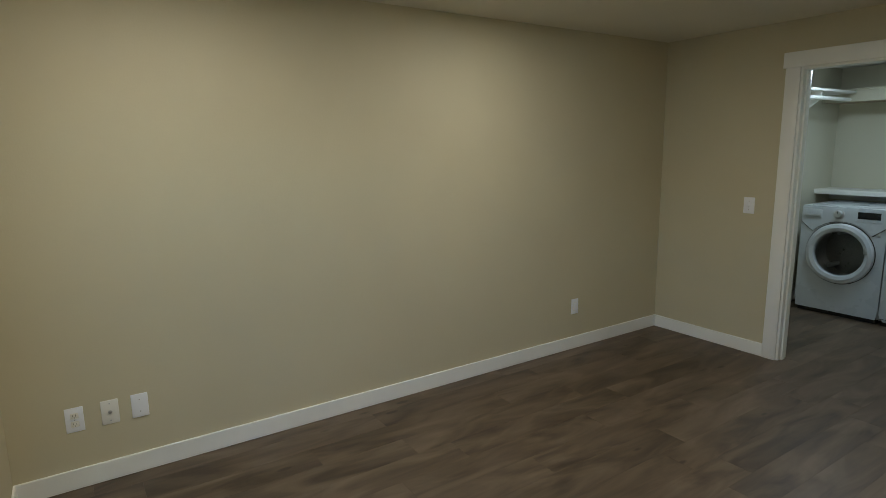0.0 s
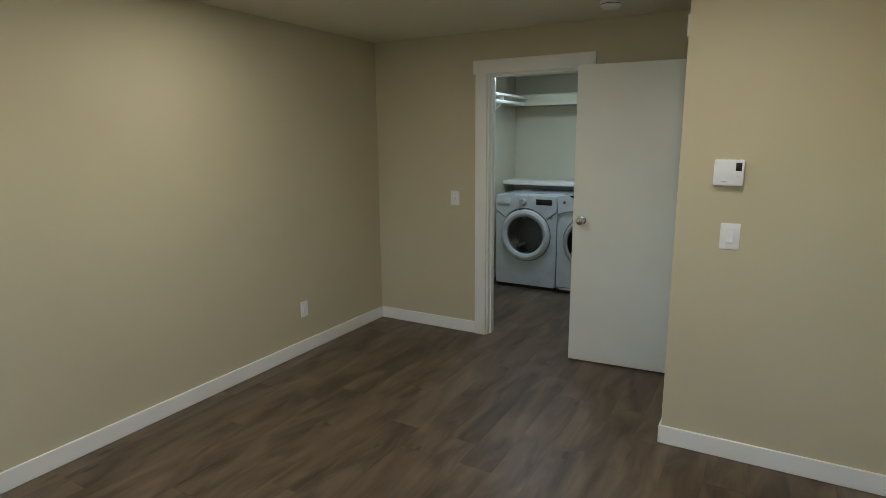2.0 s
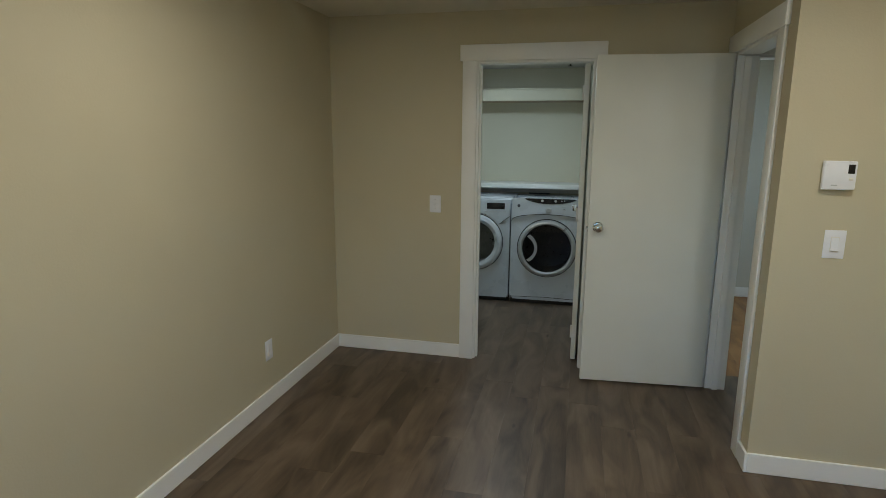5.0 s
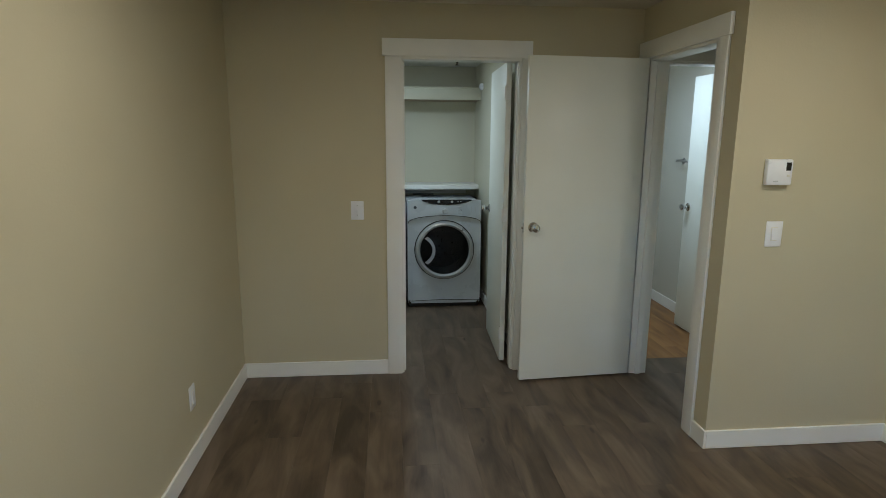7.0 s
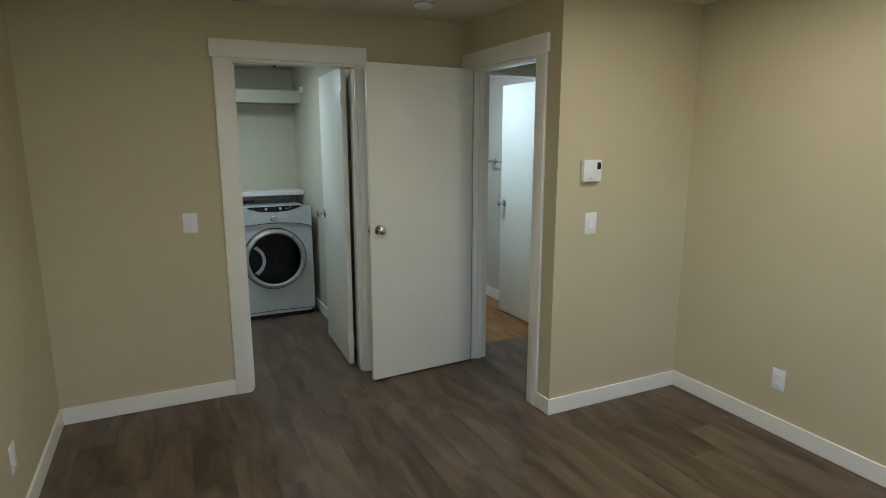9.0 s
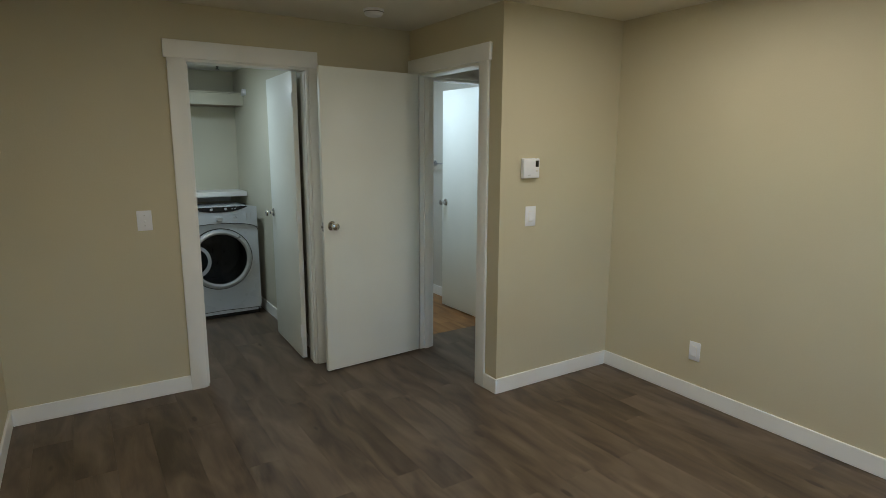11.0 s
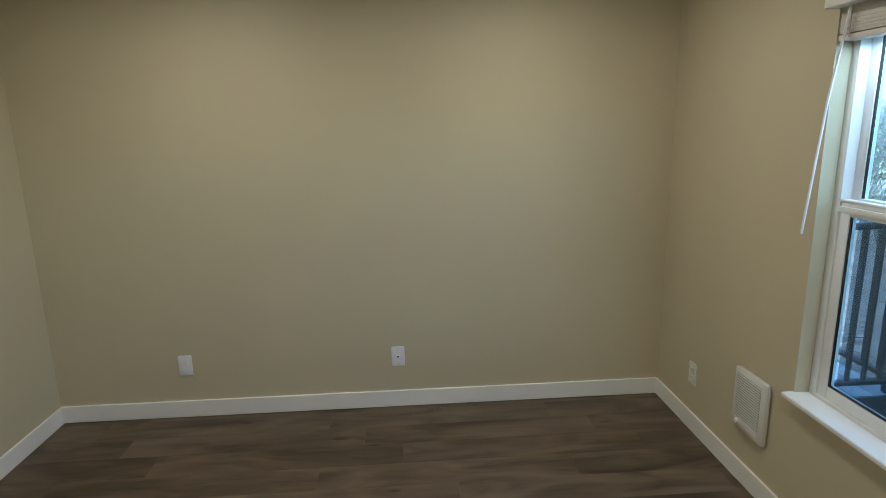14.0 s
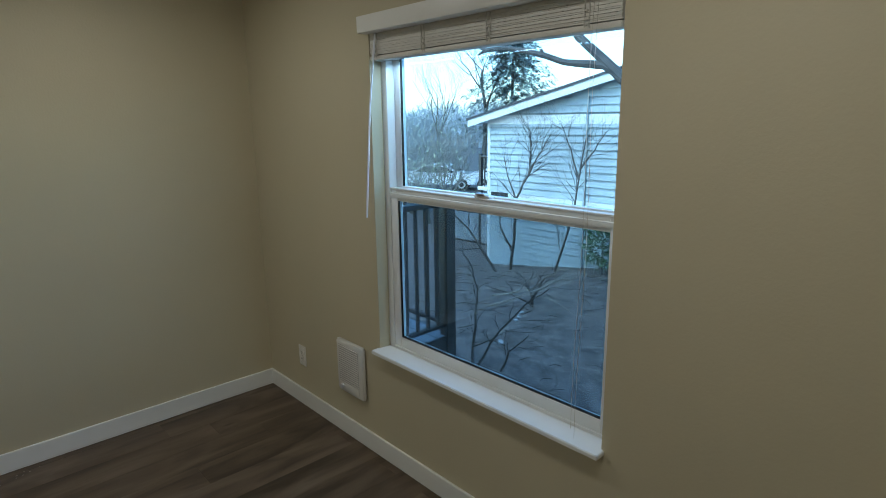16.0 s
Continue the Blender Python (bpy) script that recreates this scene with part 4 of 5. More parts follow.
parking = structure("parking_lot", boxes(((10.5, -60, GROUND - 0.1), (70, -14.5, GROUND + 0.012))), ASPHALT, "wet grey asphalt parking lot", "parking lot")
structure("outer_wall", boxes(((XA - TW - 0.05, YO - 0.05, GROUND - 0.2), (1.87, YO - 0.001, WZ0 - 0.02)), ((XA - TW - 0.05, YO - 0.05, WZ0 - 0.02), (WX0 - 0.01, YO - 0.001, WZ1 + 0.02)), ((WX1 + 0.07, YO - 0.05, WZ0 - 0.02), (1.87, YO - 0.001, WZ1 + 0.02)), ((XA - TW - 0.05, YO - 0.05, WZ1 + 0.02), (1.87, YO - 0.001, H + 0.4))), SIDING, "pale outside wall of the home", "wall")
structure("outer_eave", boxes(((XA - 3, YO - 0.10, H + 0.42), (8, 8, H + 0.55))), FASCIA, "white soffit board of the home", "roof")

deck = thing("balcony", "small balcony with dark metal railing beside the window", "balcony", pose(1.255, -0.99, -0.075))
for i in range(9):
    part("deck_board", boxes(((0.02, i * 0.145, -0.03), (3.2, 0.138 + i * 0.145, 0.0)), bevel=0.004), DECKWOOD, deck)
part("rim_joist", boxes(((0.0, -0.03, -0.22), (3.2, 0.0, 0.0))), BRONZE, deck)
part("side_joist", boxes(((0.0, 0.0, -0.22), (0.02, 1.25, 0.0))), BRONZE, deck)
for x, y in ((0.03, 0.02), (1.6, 0.02), (3.15, 0.02)):
    part("post", boxes(((x - 0.045, y - 0.045, GROUND + 0.3), (x + 0.045, y + 0.045, 1.07)), bevel=0.004), BRONZE, deck)
part("top_rail", boxes(((-0.02, 0.0, 1.045), (0.06, 1.27, 1.085)), ((0.06, -0.025, 1.045), (3.2, 0.06, 1.085)), bevel=0.004), BRONZE, deck)
part("bottom_rail", boxes(((0.01, 0.06, 0.075), (0.05, 1.25, 0.105)), ((0.08, 0.0, 0.075), (3.15, 0.04, 0.105)), bevel=0.003), BRONZE, deck)
for i in range(11):
    part("baluster", boxes(((0.02, 0.115 + i * 0.105, 0.10), (0.040, 0.135 + i * 0.105, 1.05))), BRONZE, deck)
for i in range(24):
    part("baluster", boxes(((0.15 + i * 0.125, 0.01, 0.10), (0.17 + i * 0.125, 0.03, 1.05))), BRONZE, deck)


# the house across the yard
GY, GX, SLOPE, EZ = -9.5, 8.68, 0.228, 1.62
RIDGE = 1.5
nb = thing("neighbour_house", "pale lap-sided house with a low gable roof", "house", pose(0, 0, 0))
zr = EZ + (GX - RIDGE) * SLOPE


def roof_z(x):
    return EZ + min(GX - x, x - (2 * RIDGE - GX)) * SLOPE


part("wall", slab(bmesh.new(), [(GX - 0.01, GROUND), (GX - 0.01, EZ - 0.02), (RIDGE, zr - 0.02), (2 * RIDGE - GX, EZ - 0.02), (2 * RIDGE - GX, GROUND)], Matrix.Translation((0, GY - 0.03, 0)) @ pose(0, 0, 0, 90), 9.0), SIDING, nb)
z = GROUND + 0.04
while z < zr - 0.05:
    z1 = z + 0.168
    right = GX - 0.1 if z1 < EZ else min(GX - 0.1, GX - (z1 - EZ) / SLOPE)
    left = 2 * RIDGE - right
    if right - left > 0.4 and not 1.49 < z + 0.1 < 1.70 and not -0.40 < z + 0.1 < -0.22:
        bm = bmesh.new()
        slab(bm, [(GY - 0.02, z), (GY + 0.055, z), (GY + 0.004, z1), (GY - 0.02, z1)], Matrix.Translation((left, 0, 0)) @ Matrix(((0, 0, 1, 0), (1, 0, 0, 0), (0, 1, 0, 0), (0, 0, 0, 1))), right - left)
        part("siding_board", bm, SIDING, nb, smooth=False)
    z = z1
part("corner_board", boxes(((GX - 0.1, GY - 0.02, GROUND), (GX, GY + 0.03, EZ))), FASCIA, nb)
part("belt_board", boxes(((2 * RIDGE - GX + 0.1, GY - 0.02, 1.46), (GX - 0.1, GY + 0.034, 1.68))), FASCIA, nb)
part("belt_board", boxes(((2 * RIDGE - GX + 0.1, GY - 0.02, -0.44), (GX - 0.1, GY + 0.030, -0.26))), FASCIA, nb)
part("foundation", boxes(((2 * RIDGE - GX, GY - 0.02, GROUND - 0.1), (GX + 0.0, GY + 0.012, GROUND + 0.10))), CONCRETE, nb)
for s in (1, -1):
    xe = GX + 0.45 if s > 0 else 2 * RIDGE - GX - 0.45
    ze = EZ - 0.45 * SLOPE
    part("rake_board", slab(bmesh.new(), [(xe, ze - 0.12), (xe, ze + 0.05), (RIDGE, zr + 0.05), (RIDGE, zr - 0.12)], Matrix.Translation((0, GY + 0.33, 0)) @ pose(0, 0, 0, 90), 0.04), FASCIA, nb)
    part("roof", slab(bmesh.new(), [(xe + 0.03 * s, ze + 0.045), (xe + 0.03 * s, ze + 0.10), (RIDGE, zr + 0.10), (RIDGE, zr + 0.045)], Matrix.Translation((0, GY + 0.36, 0)) @ pose(0, 0, 0, 90), 9.8), ROOFING, nb)
    part("soffit", slab(bmesh.new(), [(xe, ze - 0.03), (xe, ze), (RIDGE, zr), (RIDGE, zr - 0.03)], Matrix.Translation((0, GY + 0.29, 0)) @ pose(0, 0, 0, 90), 9.6), FASCIA, nb)
part("vent_pipe", lathe(bmesh.new(), [(0.022, zr - 1.2), (0.022, zr + 0.75)], Matrix.Translation((4.3, GY - 1.2, 0)), 10), STEEL, nb)
part("downpipe", boxes(((5.58, GY + 0.02, GROUND), (5.63, GY + 0.07, 2.1))), SIDING, nb)
part("meter_plate", boxes(((7.95, GY + 0.02, -0.42), (8.52, GY + 0.05, -0.31))), BLACK, nb, "dark plate on the siding")

porch = thing("porch", "pale-skirted porch with a dark railing on the house side", "porch", pose(8.9, -12.6, GROUND))
part("skirt", boxes(((0.0, 1.38, 0.06), (3.4, 1.42, 0.98)), ((3.36, -0.6, 0.06), (3.4, 1.38, 0.98))), FENCE, porch, "plain grey-painted skirt panel")
# solid dark strip in place of the shade below the skirt
part("skirt_shade", boxes(((0.0, 1.36, -0.02), (3.38, 1.40, 0.07))), SLOT, porch, "dark strip painted as shade under the skirt")
part("porch_floor", boxes(((0.0, -0.6, 1.76), (1.75, 1.45, 1.88)), bevel=0.01), FASCIA, porch, "white porch floor edge")
part("porch_rail", boxes(((0.0, 1.34, 2.78), (1.72, 1.42, 2.84)), ((1.64, -0.6, 2.78), (1.72, 1.34, 2.84)), bevel=0.008), BRONZE, porch)
for i in range(13):
    part("picket", boxes(((0.06 + i * 0.13, 1.36, 1.88), (0.095 + i * 0.13, 1.40, 2.79))), BRONZE, porch)
for x in (0.55, 1.62):
    part("porch_post", boxes(((x, 1.33, 0.0), (x + 0.1, 1.43, 2.9 if x > 1 else 3.85))), BRONZE, porch)


# bare trees: limbs that fork again and again
def grow(bm, p, d, r, length, depth, rng, up=0.12, spread=38, sides=6):
    pts, rad = [p.copy()], [r]
    n = 4
    for i in range(n):
        d = (d + Vector((rng.uniform(-1, 1), rng.uniform(-1, 1), rng.uniform(-0.8, 1))) * 0.23 + Vector((0, 0, up * 0.4))).normalized()
        p = p + d * (length / n)
        pts.append(p.copy())
        rad.append(r * (1 - 0.42 * (i + 1) / n))
        if depth > 0 and i >= 1:
            for _ in range(1 if i < n - 1 else 2):
                if rng.random() < 0.85:
                    ax = d.cross(Vector((rng.uniform(-1, 1), rng.uniform(-1, 1), rng.uniform(-1, 1)))).normalized()
                    nd = Matrix.Rotation(radians(spread * rng.uniform(0.6, 1.3)), 3, ax) @ d
                    grow(bm, p, (nd + Vector((0, 0, up))).normalized(), rad[-1] * rng.uniform(0.5, 0.72), length * rng.uniform(0.55, 0.82), depth - 1, rng, up, spread, max(sides - 1, 3))
    tube(bm, pts, rad, sides)


def bare_tree(name, place, height, radius, seed, label, depth=4, lean=(0, 0), material=BARK, stems=1, up=0.12, spread=38, trunk_part=0.38):
    ob = thing(name, label, "tree", Matrix.Translation(place))
    rng = random.Random(seed)
    trunk, crown = bmesh.new(), bmesh.new()
    for s in range(stems):
        d = Vector((lean[0] + (rng.uniform(-0.5, 0.5) if stems > 1 else 0), lean[1] + (rng.uniform(-0.4, 0.4) if stems > 1 else 0), 1)).normalized()
        p, pts, rad = Vector((0, 0, -0.05)), [], []
        for i in range(6):
            pts.append(p.copy())
            rad.append(radius * (1.25 - 0.5 * i / 5) * (0.8 if s else 1))
            p = p + (d + Vector((rng.uniform(-1, 1), rng.uniform(-1, 1), 0)) * 0.07).normalized() * height * trunk_part / 5
        tube(trunk, pts, rad, 8)
        for k in range(3):
            ax = Vector((rng.uniform(-1, 1), rng.uniform(-1, 1), 0)).normalized()
            nd = Matrix.Rotation(radians(spread * rng.uniform(0.3, 1.0)) * (0 if k == 0 else 1), 3, ax) @ d
            grow(crown, pts[-1], nd, rad[-1] * (0.95 if k == 0 else 0.65), height * 0.3, depth, rng, up, spread)
    part("trunk", trunk, material, ob)
    part("crown", crown, material, ob, "bare twiggy branches")
    return ob


def stem_tree(name, label, place, stems, seed, material=BARK, twig=0.42, depth=3, tips=4, spread=46):
    """A slender tree of several bent stems; each stem is a list of offsets from the foot with its foot radius."""
    ob = thing(name, label, "tree", Matrix.Translation(place))
    rng = random.Random(seed)
    trunk, crown = bmesh.new(), bmesh.new()
    for radius, *pts in stems:
        pts = [Vector(p) for p in pts]
        fine = []
        for a, b in zip(pts, pts[1:]):
            for k in range(3):
                fine.append(a.lerp(b, k / 3) + Vector((rng.uniform(-1, 1), rng.uniform(-1, 1), 0)) * 0.018 * (1 if k else 0))
        fine.append(pts[-1])
        n = len(fine)
        tube(trunk, fine, [radius * (1 - 0.72 * k / (n - 1)) for k in range(n)], 7)
        for k in range(2, n):
            for _ in range(tips if k > n // 2 else 1):
                d = (fine[k] - fine[k - 1]).normalized()
                ax = d.cross(Vector((rng.uniform(-1, 1), rng.uniform(-1, 1), rng.uniform(-1, 1)))).normalized()
                nd = Matrix.Rotation(radians(spread * rng.uniform(0.6, 1.3)), 3, ax) @ d
                grow(crown, fine[k], nd, radius * (1 - 0.72 * k / (n - 1)) * 0.42, twig * rng.uniform(0.6, 1.5), depth, rng, 0.05, 36, 4)
    part("trunk", trunk, material, ob)
    part("crown", crown, material, ob, "bare twiggy branches")
    return ob


stem_tree("young_tree", "slender bare forked tree before the pale siding", (7.35, -8.9, ground_z(7.35) - 0.03),
          [(0.042, (0, 0, 0), (-0.12, 0, 0.9), (-0.15, 0, 1.85), (-0.55, 0.05, 2.45), (-0.62, 0.05, 3.0), (-0.55, 0, 3.5)),
           (0.026, (-0.55, 0.05, 2.45), (-0.85, 0.1, 2.9), (-1.2, 0.1, 3.4)), (0.022, (-0.15, 0, 1.85), (0.12, 0, 2.4), (0.25, 0, 2.9)),
           (0.024, (-0.05, 0, 0.5), (0.25, 0.1, 1.1), (0.35, 0.1, 1.6))], 11)
stem_tree("young_tree", "thin leaning bare tree against the pale wall", (5.95, -8.85, ground_z(5.95) - 0.03),
          [(0.034, (0, 0, 0), (-0.25, 0, 0.75), (-0.5, 0, 1.7), (-0.62, 0, 2.5), (-0.72, 0, 3.1)), (0.022, (-0.62, 0, 2.5), (-0.95, 0, 2.9), (-1.2, 0, 3.3)),
           (0.020, (-0.55, 0, 2.3), (-0.35, 0, 2.9), (-0.05, 0, 3.5))], 23)
stem_tree("young_tree", "bare tree leaning away by the house corner", (7.55, -8.6, ground_z(7.55) - 0.03),
          [(0.040, (0, 0, 0), (0.55, 0, 0.55), (1.0, 0, 1.0), (1.65, 0, 1.4), (2.2, 0, 2.0)), (0.022, (1.0, 0, 1.0), (0.95, 0, 1.5), (0.8, 0, 1.9))], 29, tips=2)
stem_tree("bare_bush", "dark bare bush with long crooked stems", (3.25, -3.35, ground_z(3.25) - 0.03),
          [(0.024, (0.06, 0, 0), (0.1, -0.1, 0.55), (0.16, -0.2, 1.05), (0.4, -0.25, 1.45)), (0.020, (0, 0, 0), (-0.25, -0.2, 0.55), (-0.6, -0.3, 0.98), (-1.0, -0.3, 1.3)),
           (0.020, (-0.35, -0.1, 0), (-0.5, -0.1, 0.35), (-0.75, -0.2, 0.62)), (0.013, (0.05, 0, 0.3), (-0.3, 0, 0.5), (-0.55, 0.05, 0.42))], 5, twig=0.22, depth=2, tips=1)
stem_tree("bare_bush", "low dark stump with short forked shoots", (4.35, -6.0, ground_z(4.35) - 0.03),
          [(0.05, (0, 0, 0), (0.02, 0, 0.22), (0.16, 0, 0.42)), (0.035, (0.02, 0, 0.2), (-0.14, 0, 0.42), (-0.2, 0, 0.55)), (0.02, (0, 0, 0.05), (0.4, 0.2, 0.25), (0.8, 0.3, 0.3))], 17, twig=0.25, depth=2, tips=2)
for px, py, pz, ang, seed in ((4.9, -6.2, 0.1, 175, 51), (4.7, -7.0, 0.1, 195, 57), (3.9, -4.4, 0.75, 185, 63), (4.1, -4.6, 0.5, 205, 67)):
    fb = thing("fallen_branch", "pale fallen branch caught over the soil", "branch", pose(px, py, ground_z(px) + pz, 0, 0, ang))
    fbm = bmesh.new()
    grow(fbm, Vector((0, 0, -0.1)), Vector((1, 0, 0.1)).normalized(), 0.013, 1.2, 3, random.Random(seed), -0.02, 30)
    part("twigs", fbm, LITTER, fb)
for px, py in ((4.15, -5.35), (4.05, -5.25), (4.2, -5.5), (4.0, -5.1), (3.55, -4.2), (3.5, -4.15)):
    sc = thing("paper_scrap", "small white scrap lying on the dark soil", "litter", pose(px, py, ground_z(px) + 0.035, 8, 4, px * 700), "white scraps")
    part("scrap", slab(bmesh.new(), [(-0.05, -0.02), (-0.01, -0.035), (0.045, -0.025), (0.04, 0.03), (-0.02, 0.035)], Matrix(), 0.012), FASCIA, sc)
bare_tree("tall_bare_tree", (28.0, -30, GROUND), 12.5, 0.17, 31, "tall bare tree behind the parking lot", 5, (0, 0), BARK, 1, 0.08, 40, 0.35)
bare_tree("tall_bare_tree", (34.5, -31, GROUND), 11.0, 0.10, 37, "tall thin bare tree behind the parking lot", 5, (0, 0), BARK, 2, 0.1, 34, 0.25)
THICKET = ((16.9, -13.6, 41, 5.2), (15.6, -13.9, 43, 4.6), (18.6, -17.4, 47, 5.2), (23.5, -17.5, 49, 5.4), (17.8, -15.2, 53, 5.0), (14.6, -12.6, 59, 3.6))
for tx, ty, seed, hgt in THICKET:
    bush = bare_tree("thicket", (tx, ty, GROUND), hgt, 0.045, seed, "dense thicket with sparse pale leaves at the parking edge", 5, (0, 0), THICKETBARK, 4, 0.02, 44, 0.2)
    rb, bm = random.Random(seed + 1), bmesh.new()
    for k in range(420):
        u = Vector((rb.gauss(0, 0.42), rb.gauss(0, 0.42), rb.uniform(0.12, 0.82)))
        c = Vector((u.x * hgt * 0.42, u.y * hgt * 0.42, u.z * hgt))
        d = Vector((rb.uniform(-1, 1), rb.uniform(-1, 1), rb.uniform(-0.6, 0.8))).normalized() * rb.uniform(0.04, 0.09)
        q = d.cross(Vector((0.3, 0.2, 1))).normalized() * 0.03
        bm.faces.new([bm.verts.new(c - d), bm.verts.new(c + q), bm.verts.new(c + d), bm.verts.new(c - q)])
    part("leaves", bm, THICKETLEAF, bush, "sparse pale green leaves", smooth=False)

# the old tree whose limb hangs across the window's top
old = thing("old_tree", "old grey-barked tree with a long low limb", "tree", pose(0, 0, 0))
part("trunk", tube(bmesh.new(), [(-0.9, -4.5, GROUND - 0.1), (-0.8, -4.45, -0.4), (-0.55, -4.35, 0.7), (-0.75, -4.3, 2.2), (-1.0, -4.4, 4.4), (-1.1, -4.6, 6.5)], [0.34, 0.26, 0.24, 0.19, 0.13, 0.07], 12), BARK, old)
limb = bmesh.new()
tube(limb, [(-0.55, -4.3, 0.85), (0.3, -4.15, 1.30), (1.15, -4.03, 1.72), (1.62, -4.0, 2.03), (1.90, -4.0, 2.27), (2.22, -4.0, 2.53), (2.75, -4.05, 3.2), (3.1, -4.2, 4.2)], [0.11, 0.09, 0.075, 0.066, 0.056, 0.05, 0.042, 0.025], 9)
tube(limb, [(1.62, -4.0, 2.05), (1.86, -3.99, 2.185), (2.18, -3.99, 2.225), (2.42, -4.0, 2.26), (2.70, -3.99, 2.36), (3.0, -3.98, 2.44), (3.32, -4.0, 2.505), (3.68, -4.0, 2.51), (3.82, -4.0, 2.56)], [0.05, 0.05, 0.042, 0.036, 0.037, 0.032, 0.030, 0.030, 0.020], 8)
tube(limb, [(2.72, -3.99, 2.37), (2.75, -3.98, 2.44), (2.76, -3.98, 2.47)], [0.03, 0.018, 0.006], 6)
tube(limb, [(3.68, -4.0, 2.51), (3.80, -4.0, 2.475), (3.84, -4.0, 2.45)], [0.026, 0.018, 0.01], 6)
rng_old = random.Random(3)
for k in range(3):
    grow(limb, Vector((2.85, -4.1, 3.5)), Vector((rng_old.uniform(-0.4, 0.9), rng_old.uniform(-0.5, 0.5), 0.8)).normalized(), 0.03, 1.0, 3, rng_old)
part("limb", limb, BARK, old, "crooked low limb")

# conifer with drooping tufted boughs, haze mixed into the needle colour
con = thing("conifer", "tall conifer behind the roofs, its green paled by painted haze", "tree", pose(25.6, -30.5, GROUND))
part("trunk", tube(bmesh.new(), [(0, 0, -0.1), (0.05, 0, 5), (0, 0.05, 9.6), (0, 0, 10.8)], [0.18, 0.12, 0.05, 0.02], 8), BARK, con)
rng = random.Random(9)
needles = bmesh.new()
for i in range(380):
    z0 = 2.6 + 8.2 * (i / 380) ** 0.88
    reach = max(0.4, (11.4 - z0) * 0.84) * rng.uniform(0.45, 1.15)
    a = rng.uniform(0, math.tau)
    for k in range(18):
        f = rng.uniform(0.12, 1.0) ** 0.8
        c = Vector((math.cos(a) * reach * f, math.sin(a) * reach * f, z0 - 0.35 * f * f * reach + rng.uniform(-0.08, 0.08)))
        for _ in range(3):
            d = Vector((math.cos(a) + rng.uniform(-0.8, 0.8), math.sin(a) + rng.uniform(-0.8, 0.8), rng.uniform(-0.7, 0.2))).normalized() * rng.uniform(0.16, 0.36)
            s = d.cross(Vector((0, 0, 1))).normalized() * rng.uniform(0.04, 0.09)
            c2 = c + Vector((rng.uniform(-0.16, 0.16), rng.uniform(-0.16, 0.16), rng.uniform(-0.12, 0.1)))
            needles.faces.new([needles.verts.new(c2 - s), needles.verts.new(c2 + d * 0.6 - s * 0.8), needles.verts.new(c2 + d), needles.verts.new(c2 + s)])
part("crown", needles, NEEDLES, con, "tufted drooping needles", smooth=False)

# evergreen shrub by the wall
sh = thing("evergreen_shrub", "leafy green shrub beside the pale wall", "shrub", pose(4.72, -8.95, ground_z(4.72) - 0.02))
part("stems", tube(bmesh.new(), [(0, 0, -0.02), (0.03, 0, 0.3), (0.0, 0.05, 0.8)], [0.03, 0.025, 0.012], 6), BARK, sh)
leaves = bmesh.new()
for i in range(1500):
    u = Vector((rng.gauss(0, 1), rng.gauss(0, 1), rng.gauss(0, 1))).normalized() * rng.uniform(0.45, 1.0) ** 0.5
    lump = 1 + 0.22 * math.sin(u.x * 7 + 1) * math.cos(u.z * 6)
    c = Vector((u.x * 0.42 * lump, u.y * 0.42 * lump, 0.68 + u.z * 0.52 * lump))
    d = (u + Vector((rng.uniform(-0.8, 0.8), rng.uniform(-0.8, 0.8), rng.uniform(-0.4, 0.8)))).normalized() * rng.uniform(0.05, 0.09)
    s = d.cross(Vector((rng.uniform(-1, 1), rng.uniform(-1, 1), 1))).normalized() * 0.022
    leaves.faces.new([leaves.verts.new(c), leaves.verts.new(c + d * 0.5 + s), leaves.verts.new(c + d), leaves.verts.new(c + d * 0.5 - s)])
part("leaves", leaves, LEAFGREEN, sh, "small glossy leaves", smooth=False)


# leaf litter and twigs on the soil
lit = bmesh.new()
for i in range(8000):
    x, y = rng.uniform(-1, 10), rng.uniform(-9.3, -0.8)
    c = Vector((x, y, ground_z(x) + 0.026 + rng.uniform(0, 0.015)))
    a, l = rng.uniform(0, math.tau), rng.uniform(0.010, 0.032) if rng.random() < 0.96 else rng.uniform(0.03, 0.05)
    d, s = Vector((math.cos(a), math.sin(a), rng.uniform(-0.2, 0.3))) * l, Vector((-math.sin(a), math.cos(a), rng.uniform(-0.2, 0.2))) * l * 0.6
    lit.faces.new([lit.verts.new(c - d), lit.verts.new(c + s), lit.verts.new(c + d), lit.verts.new(c - s)])
ob = new("leaf_litter", mesh_of("leaf_litter", lit, LITTER, False))
tagged(ob, "scattered pale dead leaves on dark soil", "leaves", kind="stuff")
tw = bmesh.new()
for i in range(420):
    p = Vector((rng.uniform(0, 9), rng.uniform(-9, -1), 0))
    p.z = ground_z(p.x) + 0.03
    a, l = rng.uniform(0, math.tau), rng.uniform(0.15, 0.6)
    tube(tw, [p, p + Vector((math.cos(a) * l / 2, math.sin(a) * l / 2, 0.02)), p + Vector((math.cos(a + 0.3) * l, math.sin(a + 0.3) * l, 0.0))], [0.008, 0.006, 0.003], 4)
ob = new("fallen_twigs", mesh_of("fallen_twigs", tw, PALEBARK))
tagged(ob, "thin fallen twigs lying on the soil", "twigs", kind="stuff")


